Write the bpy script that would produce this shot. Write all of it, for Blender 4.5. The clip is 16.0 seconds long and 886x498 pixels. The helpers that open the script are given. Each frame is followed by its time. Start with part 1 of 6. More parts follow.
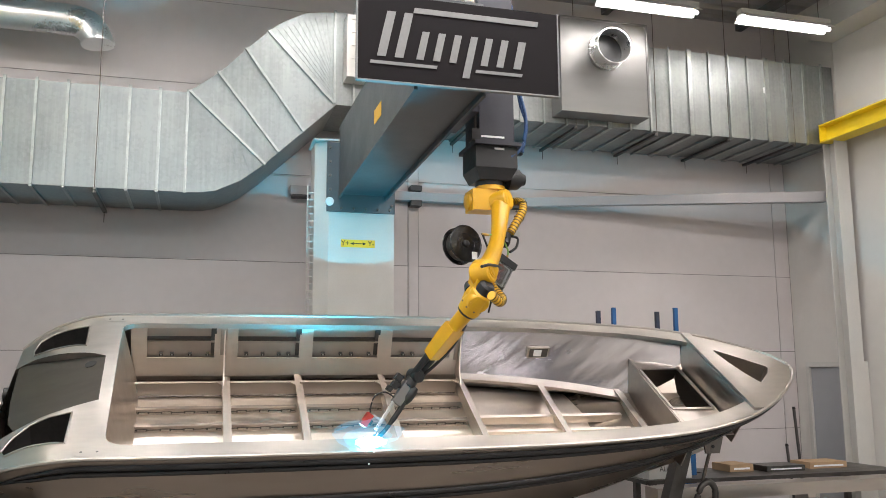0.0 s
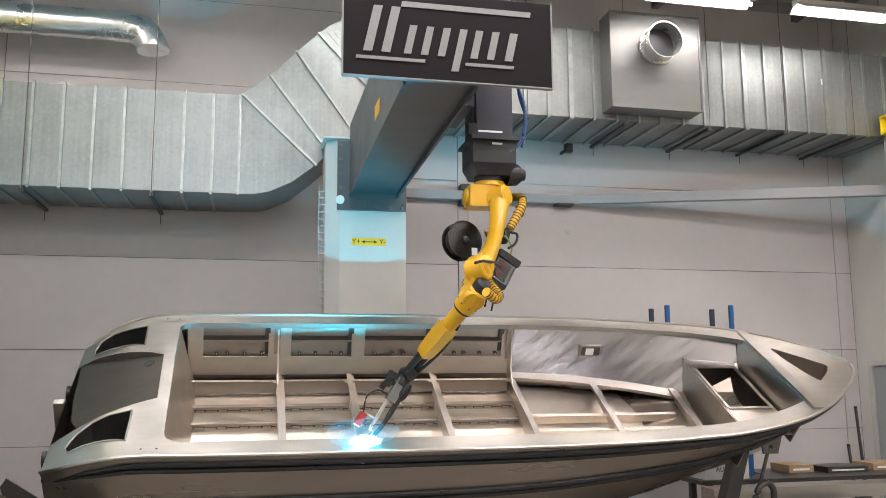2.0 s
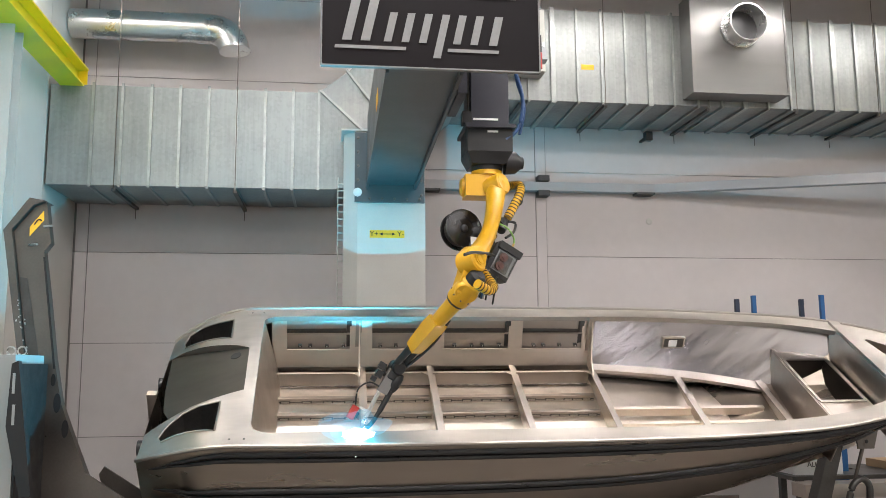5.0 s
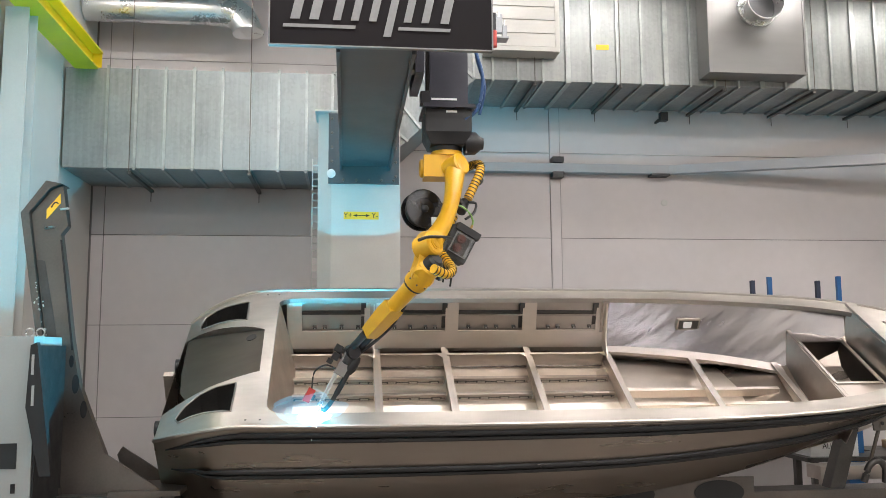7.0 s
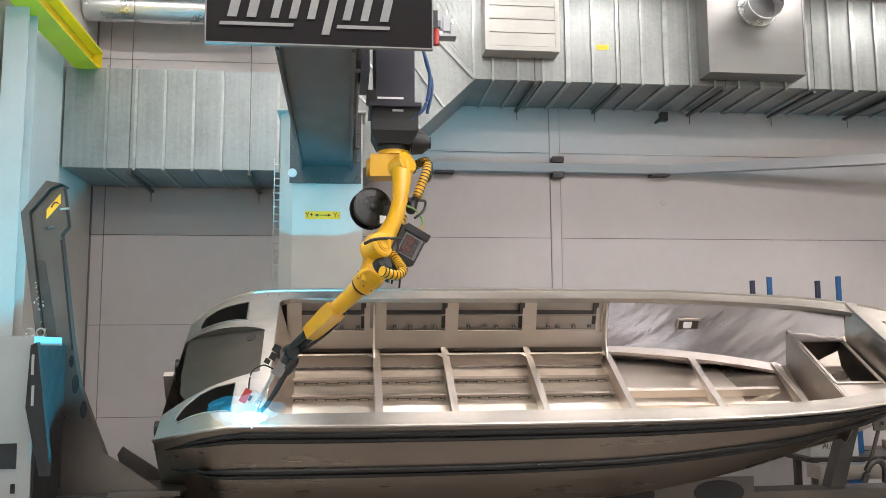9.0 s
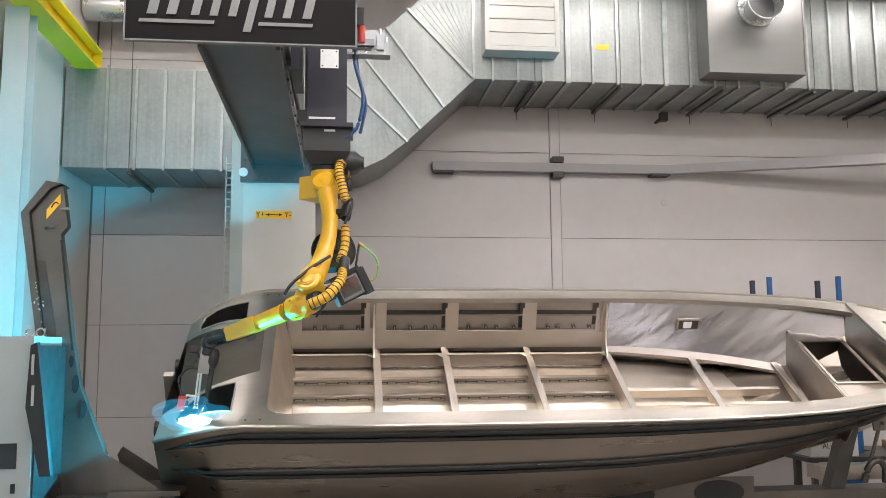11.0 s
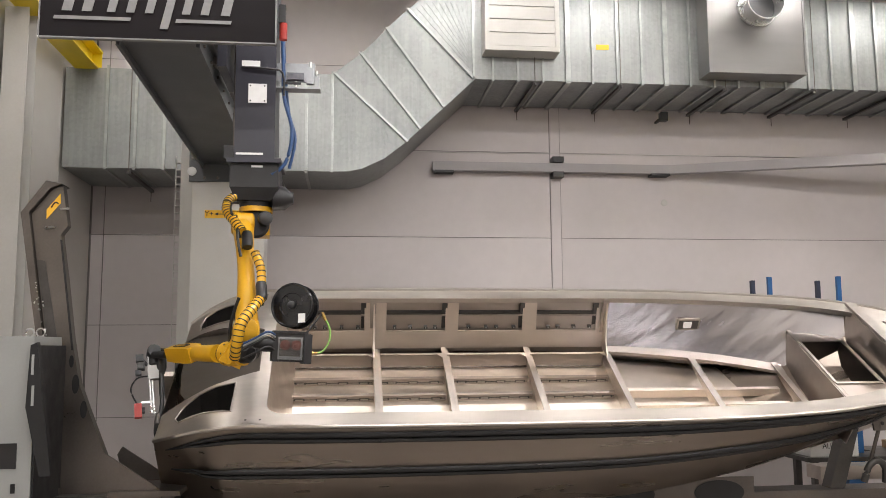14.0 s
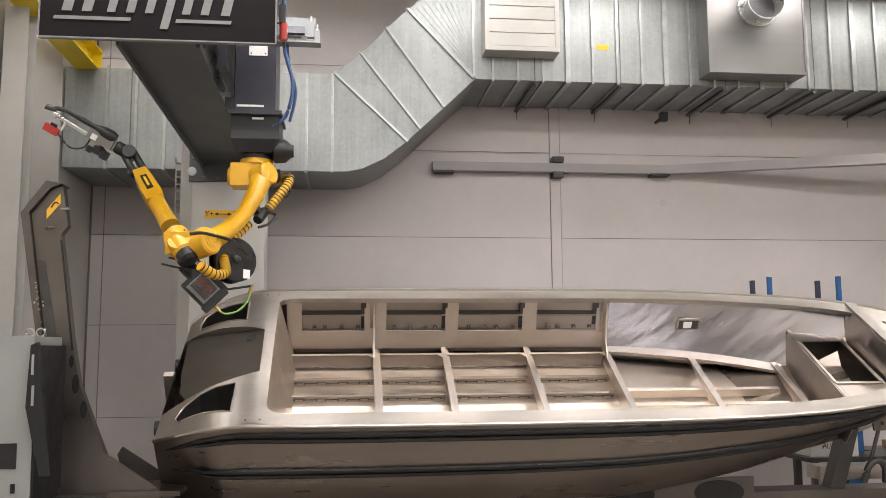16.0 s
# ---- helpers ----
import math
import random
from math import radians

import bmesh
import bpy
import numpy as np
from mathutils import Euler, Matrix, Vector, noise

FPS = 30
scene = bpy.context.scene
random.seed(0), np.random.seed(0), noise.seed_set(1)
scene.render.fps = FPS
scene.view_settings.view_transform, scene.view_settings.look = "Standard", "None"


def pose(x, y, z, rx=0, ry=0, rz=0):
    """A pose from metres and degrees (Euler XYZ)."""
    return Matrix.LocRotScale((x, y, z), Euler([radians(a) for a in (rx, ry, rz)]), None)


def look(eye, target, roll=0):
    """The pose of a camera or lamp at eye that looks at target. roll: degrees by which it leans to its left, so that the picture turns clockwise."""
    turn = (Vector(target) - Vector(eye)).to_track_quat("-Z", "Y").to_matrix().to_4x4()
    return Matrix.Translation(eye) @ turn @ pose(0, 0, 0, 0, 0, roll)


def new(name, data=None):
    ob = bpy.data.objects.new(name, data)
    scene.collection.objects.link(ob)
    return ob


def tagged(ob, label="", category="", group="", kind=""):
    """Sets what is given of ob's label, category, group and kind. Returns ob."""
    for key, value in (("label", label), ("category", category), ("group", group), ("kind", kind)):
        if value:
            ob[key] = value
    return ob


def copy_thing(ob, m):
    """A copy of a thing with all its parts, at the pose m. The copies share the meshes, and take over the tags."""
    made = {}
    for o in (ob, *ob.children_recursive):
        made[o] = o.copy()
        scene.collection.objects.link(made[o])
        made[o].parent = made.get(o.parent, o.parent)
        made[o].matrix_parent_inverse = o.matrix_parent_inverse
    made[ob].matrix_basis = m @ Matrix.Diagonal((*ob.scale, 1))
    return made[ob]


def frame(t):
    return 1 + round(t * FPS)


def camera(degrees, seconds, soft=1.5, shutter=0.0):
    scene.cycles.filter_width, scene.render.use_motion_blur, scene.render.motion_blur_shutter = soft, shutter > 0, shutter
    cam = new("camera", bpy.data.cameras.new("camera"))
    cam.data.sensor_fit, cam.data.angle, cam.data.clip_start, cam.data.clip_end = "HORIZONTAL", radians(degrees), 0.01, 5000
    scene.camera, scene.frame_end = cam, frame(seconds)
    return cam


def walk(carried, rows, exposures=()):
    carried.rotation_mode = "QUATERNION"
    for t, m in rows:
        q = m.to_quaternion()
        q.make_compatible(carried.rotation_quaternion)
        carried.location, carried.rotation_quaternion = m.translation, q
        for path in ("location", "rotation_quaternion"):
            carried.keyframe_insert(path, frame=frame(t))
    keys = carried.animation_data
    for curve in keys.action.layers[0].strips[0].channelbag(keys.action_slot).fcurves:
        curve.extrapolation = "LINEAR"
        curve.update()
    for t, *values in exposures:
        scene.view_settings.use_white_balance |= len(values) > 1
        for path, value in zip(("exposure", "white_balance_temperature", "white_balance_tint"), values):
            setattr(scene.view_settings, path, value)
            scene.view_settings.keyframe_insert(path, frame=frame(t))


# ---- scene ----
cam = camera(55.19, 16.0, soft=0.4)
walk(cam, [
    (0.0, pose(0, 0, 2.0, 98.458, 0.368, -16.175)),
    (0.5, pose(0, 0, 2.0, 98.410, 0.341, -15.300)),
    (1.0, pose(0, 0, 2.0, 98.368, 0.367, -14.585)),
    (1.5, pose(0, 0, 2.0, 98.366, 0.428, -13.581)),
    (2.0, pose(0, 0, 2.0, 98.394, 0.373, -12.738)),
    (2.5, pose(0, 0, 2.0, 98.414, 0.389, -12.000)),
    (3.0, pose(0, 0, 2.0, 98.434, 0.407, -10.964)),
    (3.5, pose(0, 0, 2.0, 98.409, 0.388, -9.993)),
    (4.0, pose(0, 0, 2.0, 98.435, 0.455, -9.176)),
    (4.2, pose(0, 0, 2.0, 98.440, 0.440, -8.780)),
    (5.2, pose(0, 0, 2.0, 97.720, 0.410, -7.150)),
    (6.3, pose(0, 0, 2.0, 96.780, 0.397, -6.453)),
    (6.5, pose(0, 0, 2.0, 96.700, 0.397, -6.453)),
    (16.0, pose(0, 0, 2.0, 96.700, 0.397, -6.453)),
], exposures=[(0.0, 0.0), (16.0, 0.0)])

# ---- light ----
world = bpy.data.worlds.new("world")
scene.world = world
world.use_nodes = True
world.node_tree.nodes["Background"].inputs["Color"].default_value = (0.9, 0.92, 1.0, 1)
world.node_tree.nodes["Background"].inputs["Strength"].default_value = 0.05

LAMP_WATTS = 60.0
LAMP_COLOUR = (1.0, 0.955, 0.948)
ARC_COLOUR = (0.025, 0.61, 0.93)
ARC_STRENGTH = 1250000.0


# ---- materials ----
def nodes_of(name):
    m = bpy.data.materials.new(name)
    m.use_nodes = True
    t = m.node_tree
    return m, t, t.nodes["Principled BSDF"]


def surface(name, colour, rough=0.5, metal=0.0, scale=6.0, vary=0.12, bump=0.02, stretch=(1, 1, 1), fine=60.0, rough_vary=0.1,
            spec=0.5, random_amount=0.0):
    """A painted, metal or stone surface with variation at a coarse and a fine scale."""
    m, t, b = nodes_of(name)
    n, l = t.nodes, t.links
    geo = n.new("ShaderNodeTexCoord")
    mp = n.new("ShaderNodeMapping")
    mp.inputs["Scale"].default_value = stretch
    l.new(geo.outputs["Object"], mp.inputs["Vector"])
    big = n.new("ShaderNodeTexNoise")
    big.inputs["Scale"].default_value, big.inputs["Detail"].default_value = scale, 5
    small = n.new("ShaderNodeTexNoise")
    small.inputs["Scale"].default_value, small.inputs["Detail"].default_value = fine, 3
    l.new(mp.outputs[0], big.inputs["Vector"])
    l.new(mp.outputs[0], small.inputs["Vector"])
    mix = n.new("ShaderNodeMath")
    mix.operation = "MULTIPLY_ADD"
    mix.inputs[1].default_value = 0.35
    l.new(small.outputs["Fac"], mix.inputs[0])
    l.new(big.outputs["Fac"], mix.inputs[2])
    ramp = n.new("ShaderNodeMapRange")
    ramp.inputs["From Min"].default_value, ramp.inputs["From Max"].default_value = 0.4, 0.95
    ramp.inputs["To Min"].default_value, ramp.inputs["To Max"].default_value = 1 - vary, 1 + vary
    l.new(mix.outputs[0], ramp.inputs["Value"])
    val = ramp.outputs[0]
    if random_amount:
        info = n.new("ShaderNodeObjectInfo")
        r = n.new("ShaderNodeMapRange")
        r.inputs["To Min"].default_value, r.inputs["To Max"].default_value = 1 - random_amount, 1 + random_amount
        l.new(info.outputs["Random"], r.inputs["Value"])
        mul = n.new("ShaderNodeMath")
        mul.operation = "MULTIPLY"
        l.new(val, mul.inputs[0])
        l.new(r.outputs[0], mul.inputs[1])
        val = mul.outputs[0]
    sc = n.new("ShaderNodeVectorMath")
    sc.operation = "SCALE"
    sc.inputs[0].default_value = colour
    l.new(val, sc.inputs["Scale"])
    l.new(sc.outputs[0], b.inputs["Base Color"])
    rr = n.new("ShaderNodeMapRange")
    rr.inputs["From Min"].default_value, rr.inputs["From Max"].default_value = 0.35, 0.95
    rr.inputs["To Min"].default_value, rr.inputs["To Max"].default_value = max(0.02, rough - rough_vary), min(1, rough + rough_vary)
    l.new(mix.outputs[0], rr.inputs["Value"])
    l.new(rr.outputs[0], b.inputs["Roughness"])
    b.inputs["Metallic"].default_value = metal
    b.inputs["Specular IOR Level"].default_value = spec
    if bump:
        bp = n.new("ShaderNodeBump")
        bp.inputs["Strength"].default_value, bp.inputs["Distance"].default_value = bump, 0.02
        l.new(mix.outputs[0], bp.inputs["Height"])
        l.new(bp.outputs[0], b.inputs["Normal"])
    return m


def glowing(name, colour, strength):
    m, t, b = nodes_of(name)
    b.inputs["Base Color"].default_value = (*colour, 1)
    b.inputs["Emission Color"].default_value = (*colour, 1)
    b.inputs["Emission Strength"].default_value = strength
    return m


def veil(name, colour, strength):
    """A clear shell with weak emission, to build up the glare halo round the arc."""
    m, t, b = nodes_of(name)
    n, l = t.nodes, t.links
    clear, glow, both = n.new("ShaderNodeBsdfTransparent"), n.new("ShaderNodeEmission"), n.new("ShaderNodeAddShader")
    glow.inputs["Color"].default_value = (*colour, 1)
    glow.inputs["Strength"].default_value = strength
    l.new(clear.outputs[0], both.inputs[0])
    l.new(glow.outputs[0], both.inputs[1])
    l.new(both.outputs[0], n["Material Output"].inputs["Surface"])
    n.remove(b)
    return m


def spangled(name):
    """Galvanised sheet with crystal patches."""
    m, t, b = nodes_of(name)
    n, l = t.nodes, t.links
    geo = n.new("ShaderNodeTexCoord")
    vor = n.new("ShaderNodeTexVoronoi")
    vor.inputs["Scale"].default_value = 32
    noi = n.new("ShaderNodeTexNoise")
    noi.inputs["Scale"].default_value, noi.inputs["Detail"].default_value = 1.6, 4
    mp = n.new("ShaderNodeMapping")
    mp.inputs["Scale"].default_value = (9, 9, 0.35)
    streak = n.new("ShaderNodeTexNoise")
    streak.inputs["Scale"].default_value, streak.inputs["Detail"].default_value = 3.0, 4
    l.new(geo.outputs["Object"], vor.inputs["Vector"])
    l.new(geo.outputs["Object"], noi.inputs["Vector"])
    l.new(geo.outputs["Object"], mp.inputs["Vector"])
    l.new(mp.outputs[0], streak.inputs["Vector"])
    add = n.new("ShaderNodeMath")
    add.operation = "MULTIPLY_ADD"
    add.inputs[1].default_value = 0.16
    l.new(vor.outputs["Color"], add.inputs[0])
    l.new(noi.outputs["Fac"], add.inputs[2])
    add2 = n.new("ShaderNodeMath")
    add2.operation = "MULTIPLY_ADD"
    add2.inputs[1].default_value = 0.45
    l.new(streak.outputs["Fac"], add2.inputs[0])
    l.new(add.outputs[0], add2.inputs[2])
    ramp = n.new("ShaderNodeValToRGB")
    ramp.color_ramp.elements[0].position, ramp.color_ramp.elements[0].color = 0.45, (0.20, 0.213, 0.21, 1)
    ramp.color_ramp.elements[1].position, ramp.color_ramp.elements[1].color = 1.1, (0.36, 0.375, 0.366, 1)
    l.new(add2.outputs[0], ramp.inputs["Fac"])
    l.new(ramp.outputs[0], b.inputs["Base Color"])
    rr = n.new("ShaderNodeMapRange")
    rr.inputs["From Min"].default_value, rr.inputs["From Max"].default_value = 0.4, 1.1
    rr.inputs["To Min"].default_value, rr.inputs["To Max"].default_value = 0.42, 0.56
    l.new(add2.outputs[0], rr.inputs["Value"])
    l.new(rr.outputs[0], b.inputs["Roughness"])
    b.inputs["Metallic"].default_value = 0.85
    bp = n.new("ShaderNodeBump")
    bp.inputs["Strength"].default_value, bp.inputs["Distance"].default_value = 0.12, 0.02
    l.new(noi.outputs["Fac"], bp.inputs["Height"])
    l.new(bp.outputs[0], b.inputs["Normal"])
    return m


def sheet_metal(name, colour, rough, vary=0.08, scale=(0.8, 2.2, 2.2), wave=0.0, slant=0.0):
    """Bare mill-finish sheet: slow changes of tone and gloss, faint handling marks, and a slight waviness."""
    m, t, b = nodes_of(name)
    n, l = t.nodes, t.links
    geo = n.new("ShaderNodeTexCoord")
    mp = n.new("ShaderNodeMapping")
    mp.inputs["Scale"].default_value = scale
    turn = n.new("ShaderNodeMapping")
    turn.inputs["Rotation"].default_value = (0, radians(slant), 0)
    l.new(geo.outputs["Object"], turn.inputs["Vector"])
    l.new(turn.outputs[0], mp.inputs["Vector"])
    slow = n.new("ShaderNodeTexNoise")
    slow.inputs["Scale"].default_value, slow.inputs["Detail"].default_value = 1.4, 2
    marks = n.new("ShaderNodeTexNoise")
    marks.inputs["Scale"].default_value, marks.inputs["Detail"].default_value = 7.0, 2
    for k in (slow, marks):
        l.new(mp.outputs[0], k.inputs["Vector"])
    mix = n.new("ShaderNodeMath")
    mix.operation, mix.inputs[1].default_value = "MULTIPLY_ADD", 0.35
    l.new(marks.outputs["Fac"], mix.inputs[0])
    l.new(slow.outputs["Fac"], mix.inputs[2])
    tone = n.new("ShaderNodeMapRange")
    tone.inputs["From Min"].default_value, tone.inputs["From Max"].default_value = 0.45, 0.9
    tone.inputs["To Min"].default_value, tone.inputs["To Max"].default_value = 1 - vary, 1 + vary
    l.new(mix.outputs[0], tone.inputs["Value"])
    sc = n.new("ShaderNodeVectorMath")
    sc.operation = "SCALE"
    sc.inputs[0].default_value = colour
    l.new(tone.outputs[0], sc.inputs["Scale"])
    l.new(sc.outputs[0], b.inputs["Base Color"])
    rr = n.new("ShaderNodeMapRange")
    rr.inputs["From Min"].default_value, rr.inputs["From Max"].default_value = 0.45, 0.9
    rr.inputs["To Min"].default_value, rr.inputs["To Max"].default_value = rough + 0.05, rough - 0.05
    l.new(mix.outputs[0], rr.inputs["Value"])
    l.new(rr.outputs[0], b.inputs["Roughness"])
    b.inputs["Metallic"].default_value = 1.0
    if wave:
        bp = n.new("ShaderNodeBump")
        bp.inputs["Strength"].default_value, bp.inputs["Distance"].default_value = wave, 0.05
        l.new(slow.outputs["Fac"], bp.inputs["Height"])
        l.new(bp.outputs[0], b.inputs["Normal"])
    return m


WALL = surface("wall_paint", (0.57, 0.527, 0.52), 0.55, scale=0.7, vary=0.07, bump=0.01, fine=9)
WALL_SIDE = surface("side_wall_paint", (0.60, 0.575, 0.54), 0.55, scale=0.7, vary=0.06, bump=0.01, fine=9)
STEEL_PAINT = surface("light_grey_paint", (0.52, 0.51, 0.48), 0.5, scale=2, vary=0.08, bump=0.015)
TRAY_PAINT = surface("tray_paint", (0.36, 0.34, 0.34), 0.5, scale=2, vary=0.08, bump=0.01)
JOINT = surface("joint_shadow_strip", (0.20, 0.19, 0.18), 0.8, bump=0)
DUCT = spangled("galvanised_sheet")
# lighter than the duct sheet: highlights on the folded seams put into the colour
SEAM = surface("highlit_sheet_edge", (0.38, 0.395, 0.385), 0.38, 0.9, scale=9, vary=0.2, bump=0.0)
PIPE_METAL = surface("bright_spiral_sheet", (0.72, 0.72, 0.71), 0.3, 0.95, scale=3, vary=0.08, bump=0.03)
BOX_METAL = surface("satin_sheet", (0.24, 0.235, 0.23), 0.42, 0.8, scale=2, vary=0.06, bump=0.01, stretch=(1, 1, 6))
BEAM_PAINT = surface("dark_grey_machine_paint", (0.075, 0.08, 0.085), 0.42, scale=3, vary=0.15, bump=0.02)
SLIDE_PAINT = surface("graphite_machine_paint", (0.028, 0.028, 0.038), 0.42, scale=4, vary=0.2, bump=0.02)
BLACK = surface("black_plastic", (0.012, 0.012, 0.013), 0.42, scale=10, vary=0.3, bump=0.02)
BLACK_GLOSS = surface("black_varnish", (0.008, 0.008, 0.009), 0.22, scale=10, vary=0.3, bump=0.0)
RUBBER = surface("black_rubber", (0.014, 0.014, 0.015), 0.34, scale=12, vary=0.3, bump=0.0)
YELLOW = surface("yellow_robot_paint", (0.66, 0.36, 0.012), 0.32, scale=4, vary=0.08, bump=0.01, rough_vary=0.06)
CRANE_YELLOW = surface("yellow_crane_paint", (0.80, 0.60, 0.015), 0.4, scale=3, vary=0.1, bump=0.01)
LABEL_YELLOW = surface("yellow_label", (0.85, 0.48, 0.03), 0.5, scale=20, vary=0.05, bump=0)
WHITE = surface("white_label", (0.78, 0.78, 0.77), 0.5, scale=20, vary=0.05, bump=0)
SIGN_FACE = surface("black_sign_face", (0.009, 0.007, 0.008), 0.7, scale=5, vary=0.2, bump=0.0, spec=0.15)
SIGN_SILVER = surface("silver_film", (0.20, 0.20, 0.20), 0.6, 0.0, scale=30, vary=0.08, bump=0)
# bare metals of the boat: warm reflections are mixed into the base colours
ALU = sheet_metal("brushed_aluminium", (0.77, 0.69, 0.615), 0.35)
ALU_DECK = sheet_metal("satin_aluminium_deck", (0.47, 0.43, 0.39), 0.34, 0.12)
# darker, browner than the deck: the mirrored floor put into the colour
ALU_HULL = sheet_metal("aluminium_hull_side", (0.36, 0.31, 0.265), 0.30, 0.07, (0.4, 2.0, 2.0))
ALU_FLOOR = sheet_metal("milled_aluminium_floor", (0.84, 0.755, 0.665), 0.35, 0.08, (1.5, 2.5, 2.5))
ALU_SIDE = sheet_metal("polished_aluminium_side", (0.62, 0.60, 0.62), 0.23, 0.10, (0.7, 0.6, 3.2), 0.6, 40.0)
# aluminium darkened in colour for the dark hall it would reflect
ALU_DIM = sheet_metal("dimmed_aluminium", (0.115, 0.10, 0.088), 0.40)
# duller copy of the aluminium, shade in the boat put into its colour
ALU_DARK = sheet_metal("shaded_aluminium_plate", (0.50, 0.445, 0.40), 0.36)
STEEL = surface("raw_steel_plate", (0.155, 0.138, 0.125), 0.36, 0.9, scale=3, vary=0.2, bump=0.03)
STEEL_DARK = surface("oiled_steel", (0.10, 0.095, 0.09), 0.4, 0.8, scale=5, vary=0.25, bump=0.03)
CABINET = surface("grey_cabinet_paint", (0.31, 0.32, 0.31), 0.45, scale=3, vary=0.06, bump=0.01)
DOOR_PAINT = surface("grey_door_paint", (0.33, 0.34, 0.36), 0.5, scale=2, vary=0.08, bump=0.01)
CEILING = surface("grey_deck_sheet", (0.42, 0.41, 0.41), 0.5, 0.2, scale=1, vary=0.15, bump=0.02)
PURLIN = surface("dark_purlin_paint", (0.16, 0.155, 0.15), 0.6, scale=2, vary=0.2, bump=0.02)
FLOOR = surface("sealed_concrete", (0.21, 0.188, 0.17), 0.45, scale=1.2, vary=0.15, bump=0.03, fine=40)
BLUE = surface("blue_rack_paint", (0.012, 0.10, 0.28), 0.45, scale=5, vary=0.12, bump=0.01)
NAVY = surface("navy_rack_paint", (0.02, 0.03, 0.06), 0.5, scale=5, vary=0.12, bump=0.01)
RED = surface("red_plastic", (0.42, 0.035, 0.025), 0.45, scale=12, vary=0.15, bump=0.02)
CLEAR_GREY = surface("smoked_cover", (0.16, 0.16, 0.18), 0.15, 0.2, scale=20, vary=0.3, bump=0.02)
GREEN_HOSE = surface("green_wire_hose", (0.22, 0.42, 0.10), 0.4, scale=20, vary=0.1, bump=0)
BLUE_CABLE = surface("blue_cable", (0.02, 0.06, 0.16), 0.4, scale=20, vary=0.1, bump=0)
CARD = surface("brown_cardboard", (0.36, 0.24, 0.14), 0.8, scale=8, vary=0.15, bump=0.03)
def clear_plastic(name):
    m, t, b = nodes_of(name)
    b.inputs["Base Color"].default_value = (0.92, 0.94, 0.95, 1)
    b.inputs["Transmission Weight"].default_value = 1.0
    b.inputs["Roughness"].default_value = 0.16
    b.inputs["IOR"].default_value = 1.3
    return m


ROLLER = surface("dull_red_roller", (0.20, 0.075, 0.06), 0.4, 0.3, scale=30, vary=0.3, bump=0.01)
COVER_GLASS = clear_plastic("clear_plastic")
BRASS = surface("brass_fitting", (0.55, 0.36, 0.12), 0.3, 0.9, scale=20, vary=0.1, bump=0)
VALVE_METAL = surface("dull_valve_metal", (0.30, 0.31, 0.32), 0.38, 0.7, scale=12, vary=0.15, bump=0.01)
TUBE_GLOW = glowing("fluorescent_tube", (1.0, 0.96, 0.93), 22.0)
HALO_GLOW = veil("arc_halo", (0.03, 0.55, 0.95), 0.11)
POOL_GLOW = glowing("pool_glare", (0.8, 0.97, 1.0), 7.0)
ARC_GLOW = glowing("arc_plasma", ARC_COLOUR, ARC_STRENGTH)


# ---- mesh tools ----
def box(bm, x0, x1, y0, y1, z0, z1):
    v = [bm.verts.new((x, y, z)) for x in (x0, x1) for y in (y0, y1) for z in (z0, z1)]
    for a, b, c, d in ((0, 1, 3, 2), (4, 6, 7, 5), (0, 4, 5, 1), (2, 3, 7, 6), (0, 2, 6, 4), (1, 5, 7, 3)):
        bm.faces.new((v[a], v[b], v[c], v[d]))


def prism(bm, pts, axis, a, b):
    """A polygon (two coordinates in the order of the remaining axes) pushed from a to b along an axis."""
    def at(p, h):
        return {"x": (h, p[0], p[1]), "y": (p[0], h, p[1]), "z": (p[0], p[1], h)}[axis]
    lo = [bm.verts.new(at(p, a)) for p in pts]
    hi = [bm.verts.new(at(p, b)) for p in pts]
    k = len(pts)
    bm.faces.new(lo)
    bm.faces.new(hi[::-1])
    for i in range(k):
        bm.faces.new((lo[i], hi[i], hi[(i + 1) % k], lo[(i + 1) % k]))


def loft(bm, rings, closed=True, caps=True):
    rows = [[bm.verts.new(p) for p in r] for r in rings]
    k = len(rows[0])
    for a, b in zip(rows, rows[1:]):
        for i in range(k if closed else k - 1):
            bm.faces.new((a[i], a[(i + 1) % k], b[(i + 1) % k], b[i]))
    if caps and closed:
        bm.faces.new(rows[0][::-1])
        bm.faces.new(rows[-1])
    return rows


def circle(o, z, r, seg=16, squash=1.0, hint=(0, 0, 1)):
    z = Vector(z).normalized()
    h = Vector(hint)
    if abs(z.dot(h)) > 0.95:
        h = Vector((1, 0, 0))
    x = (h - z * h.dot(z)).normalized()
    y = z.cross(x)
    return [Vector(o) + x * (r * math.cos(2 * math.pi * i / seg)) + y * (r * squash * math.sin(2 * math.pi * i / seg)) for i in range(seg)]


def rod(bm, p0, p1, r0, r1=None, seg=16):
    z = Vector(p1) - Vector(p0)
    loft(bm, [circle(p0, z, r0, seg), circle(p1, z, r0 if r1 is None else r1, seg)])


def turned(bm, o, axis, profile, seg=24):
    """A turned solid: profile of (along, radius)."""
    a = Vector(axis).normalized()
    loft(bm, [circle(Vector(o) + a * s, a, max(r, 0.0005), seg) for s, r in profile])


def pipe(bm, pts, r, seg=10):
    pts = [Vector(p) for p in pts]
    rings = []
    for i, p in enumerate(pts):
        d = pts[min(i + 1, len(pts) - 1)] - pts[max(i - 1, 0)]
        rad = r[i] if isinstance(r, (list, tuple)) else r
        rings.append(circle(p, d, rad, seg))
    loft(bm, rings)


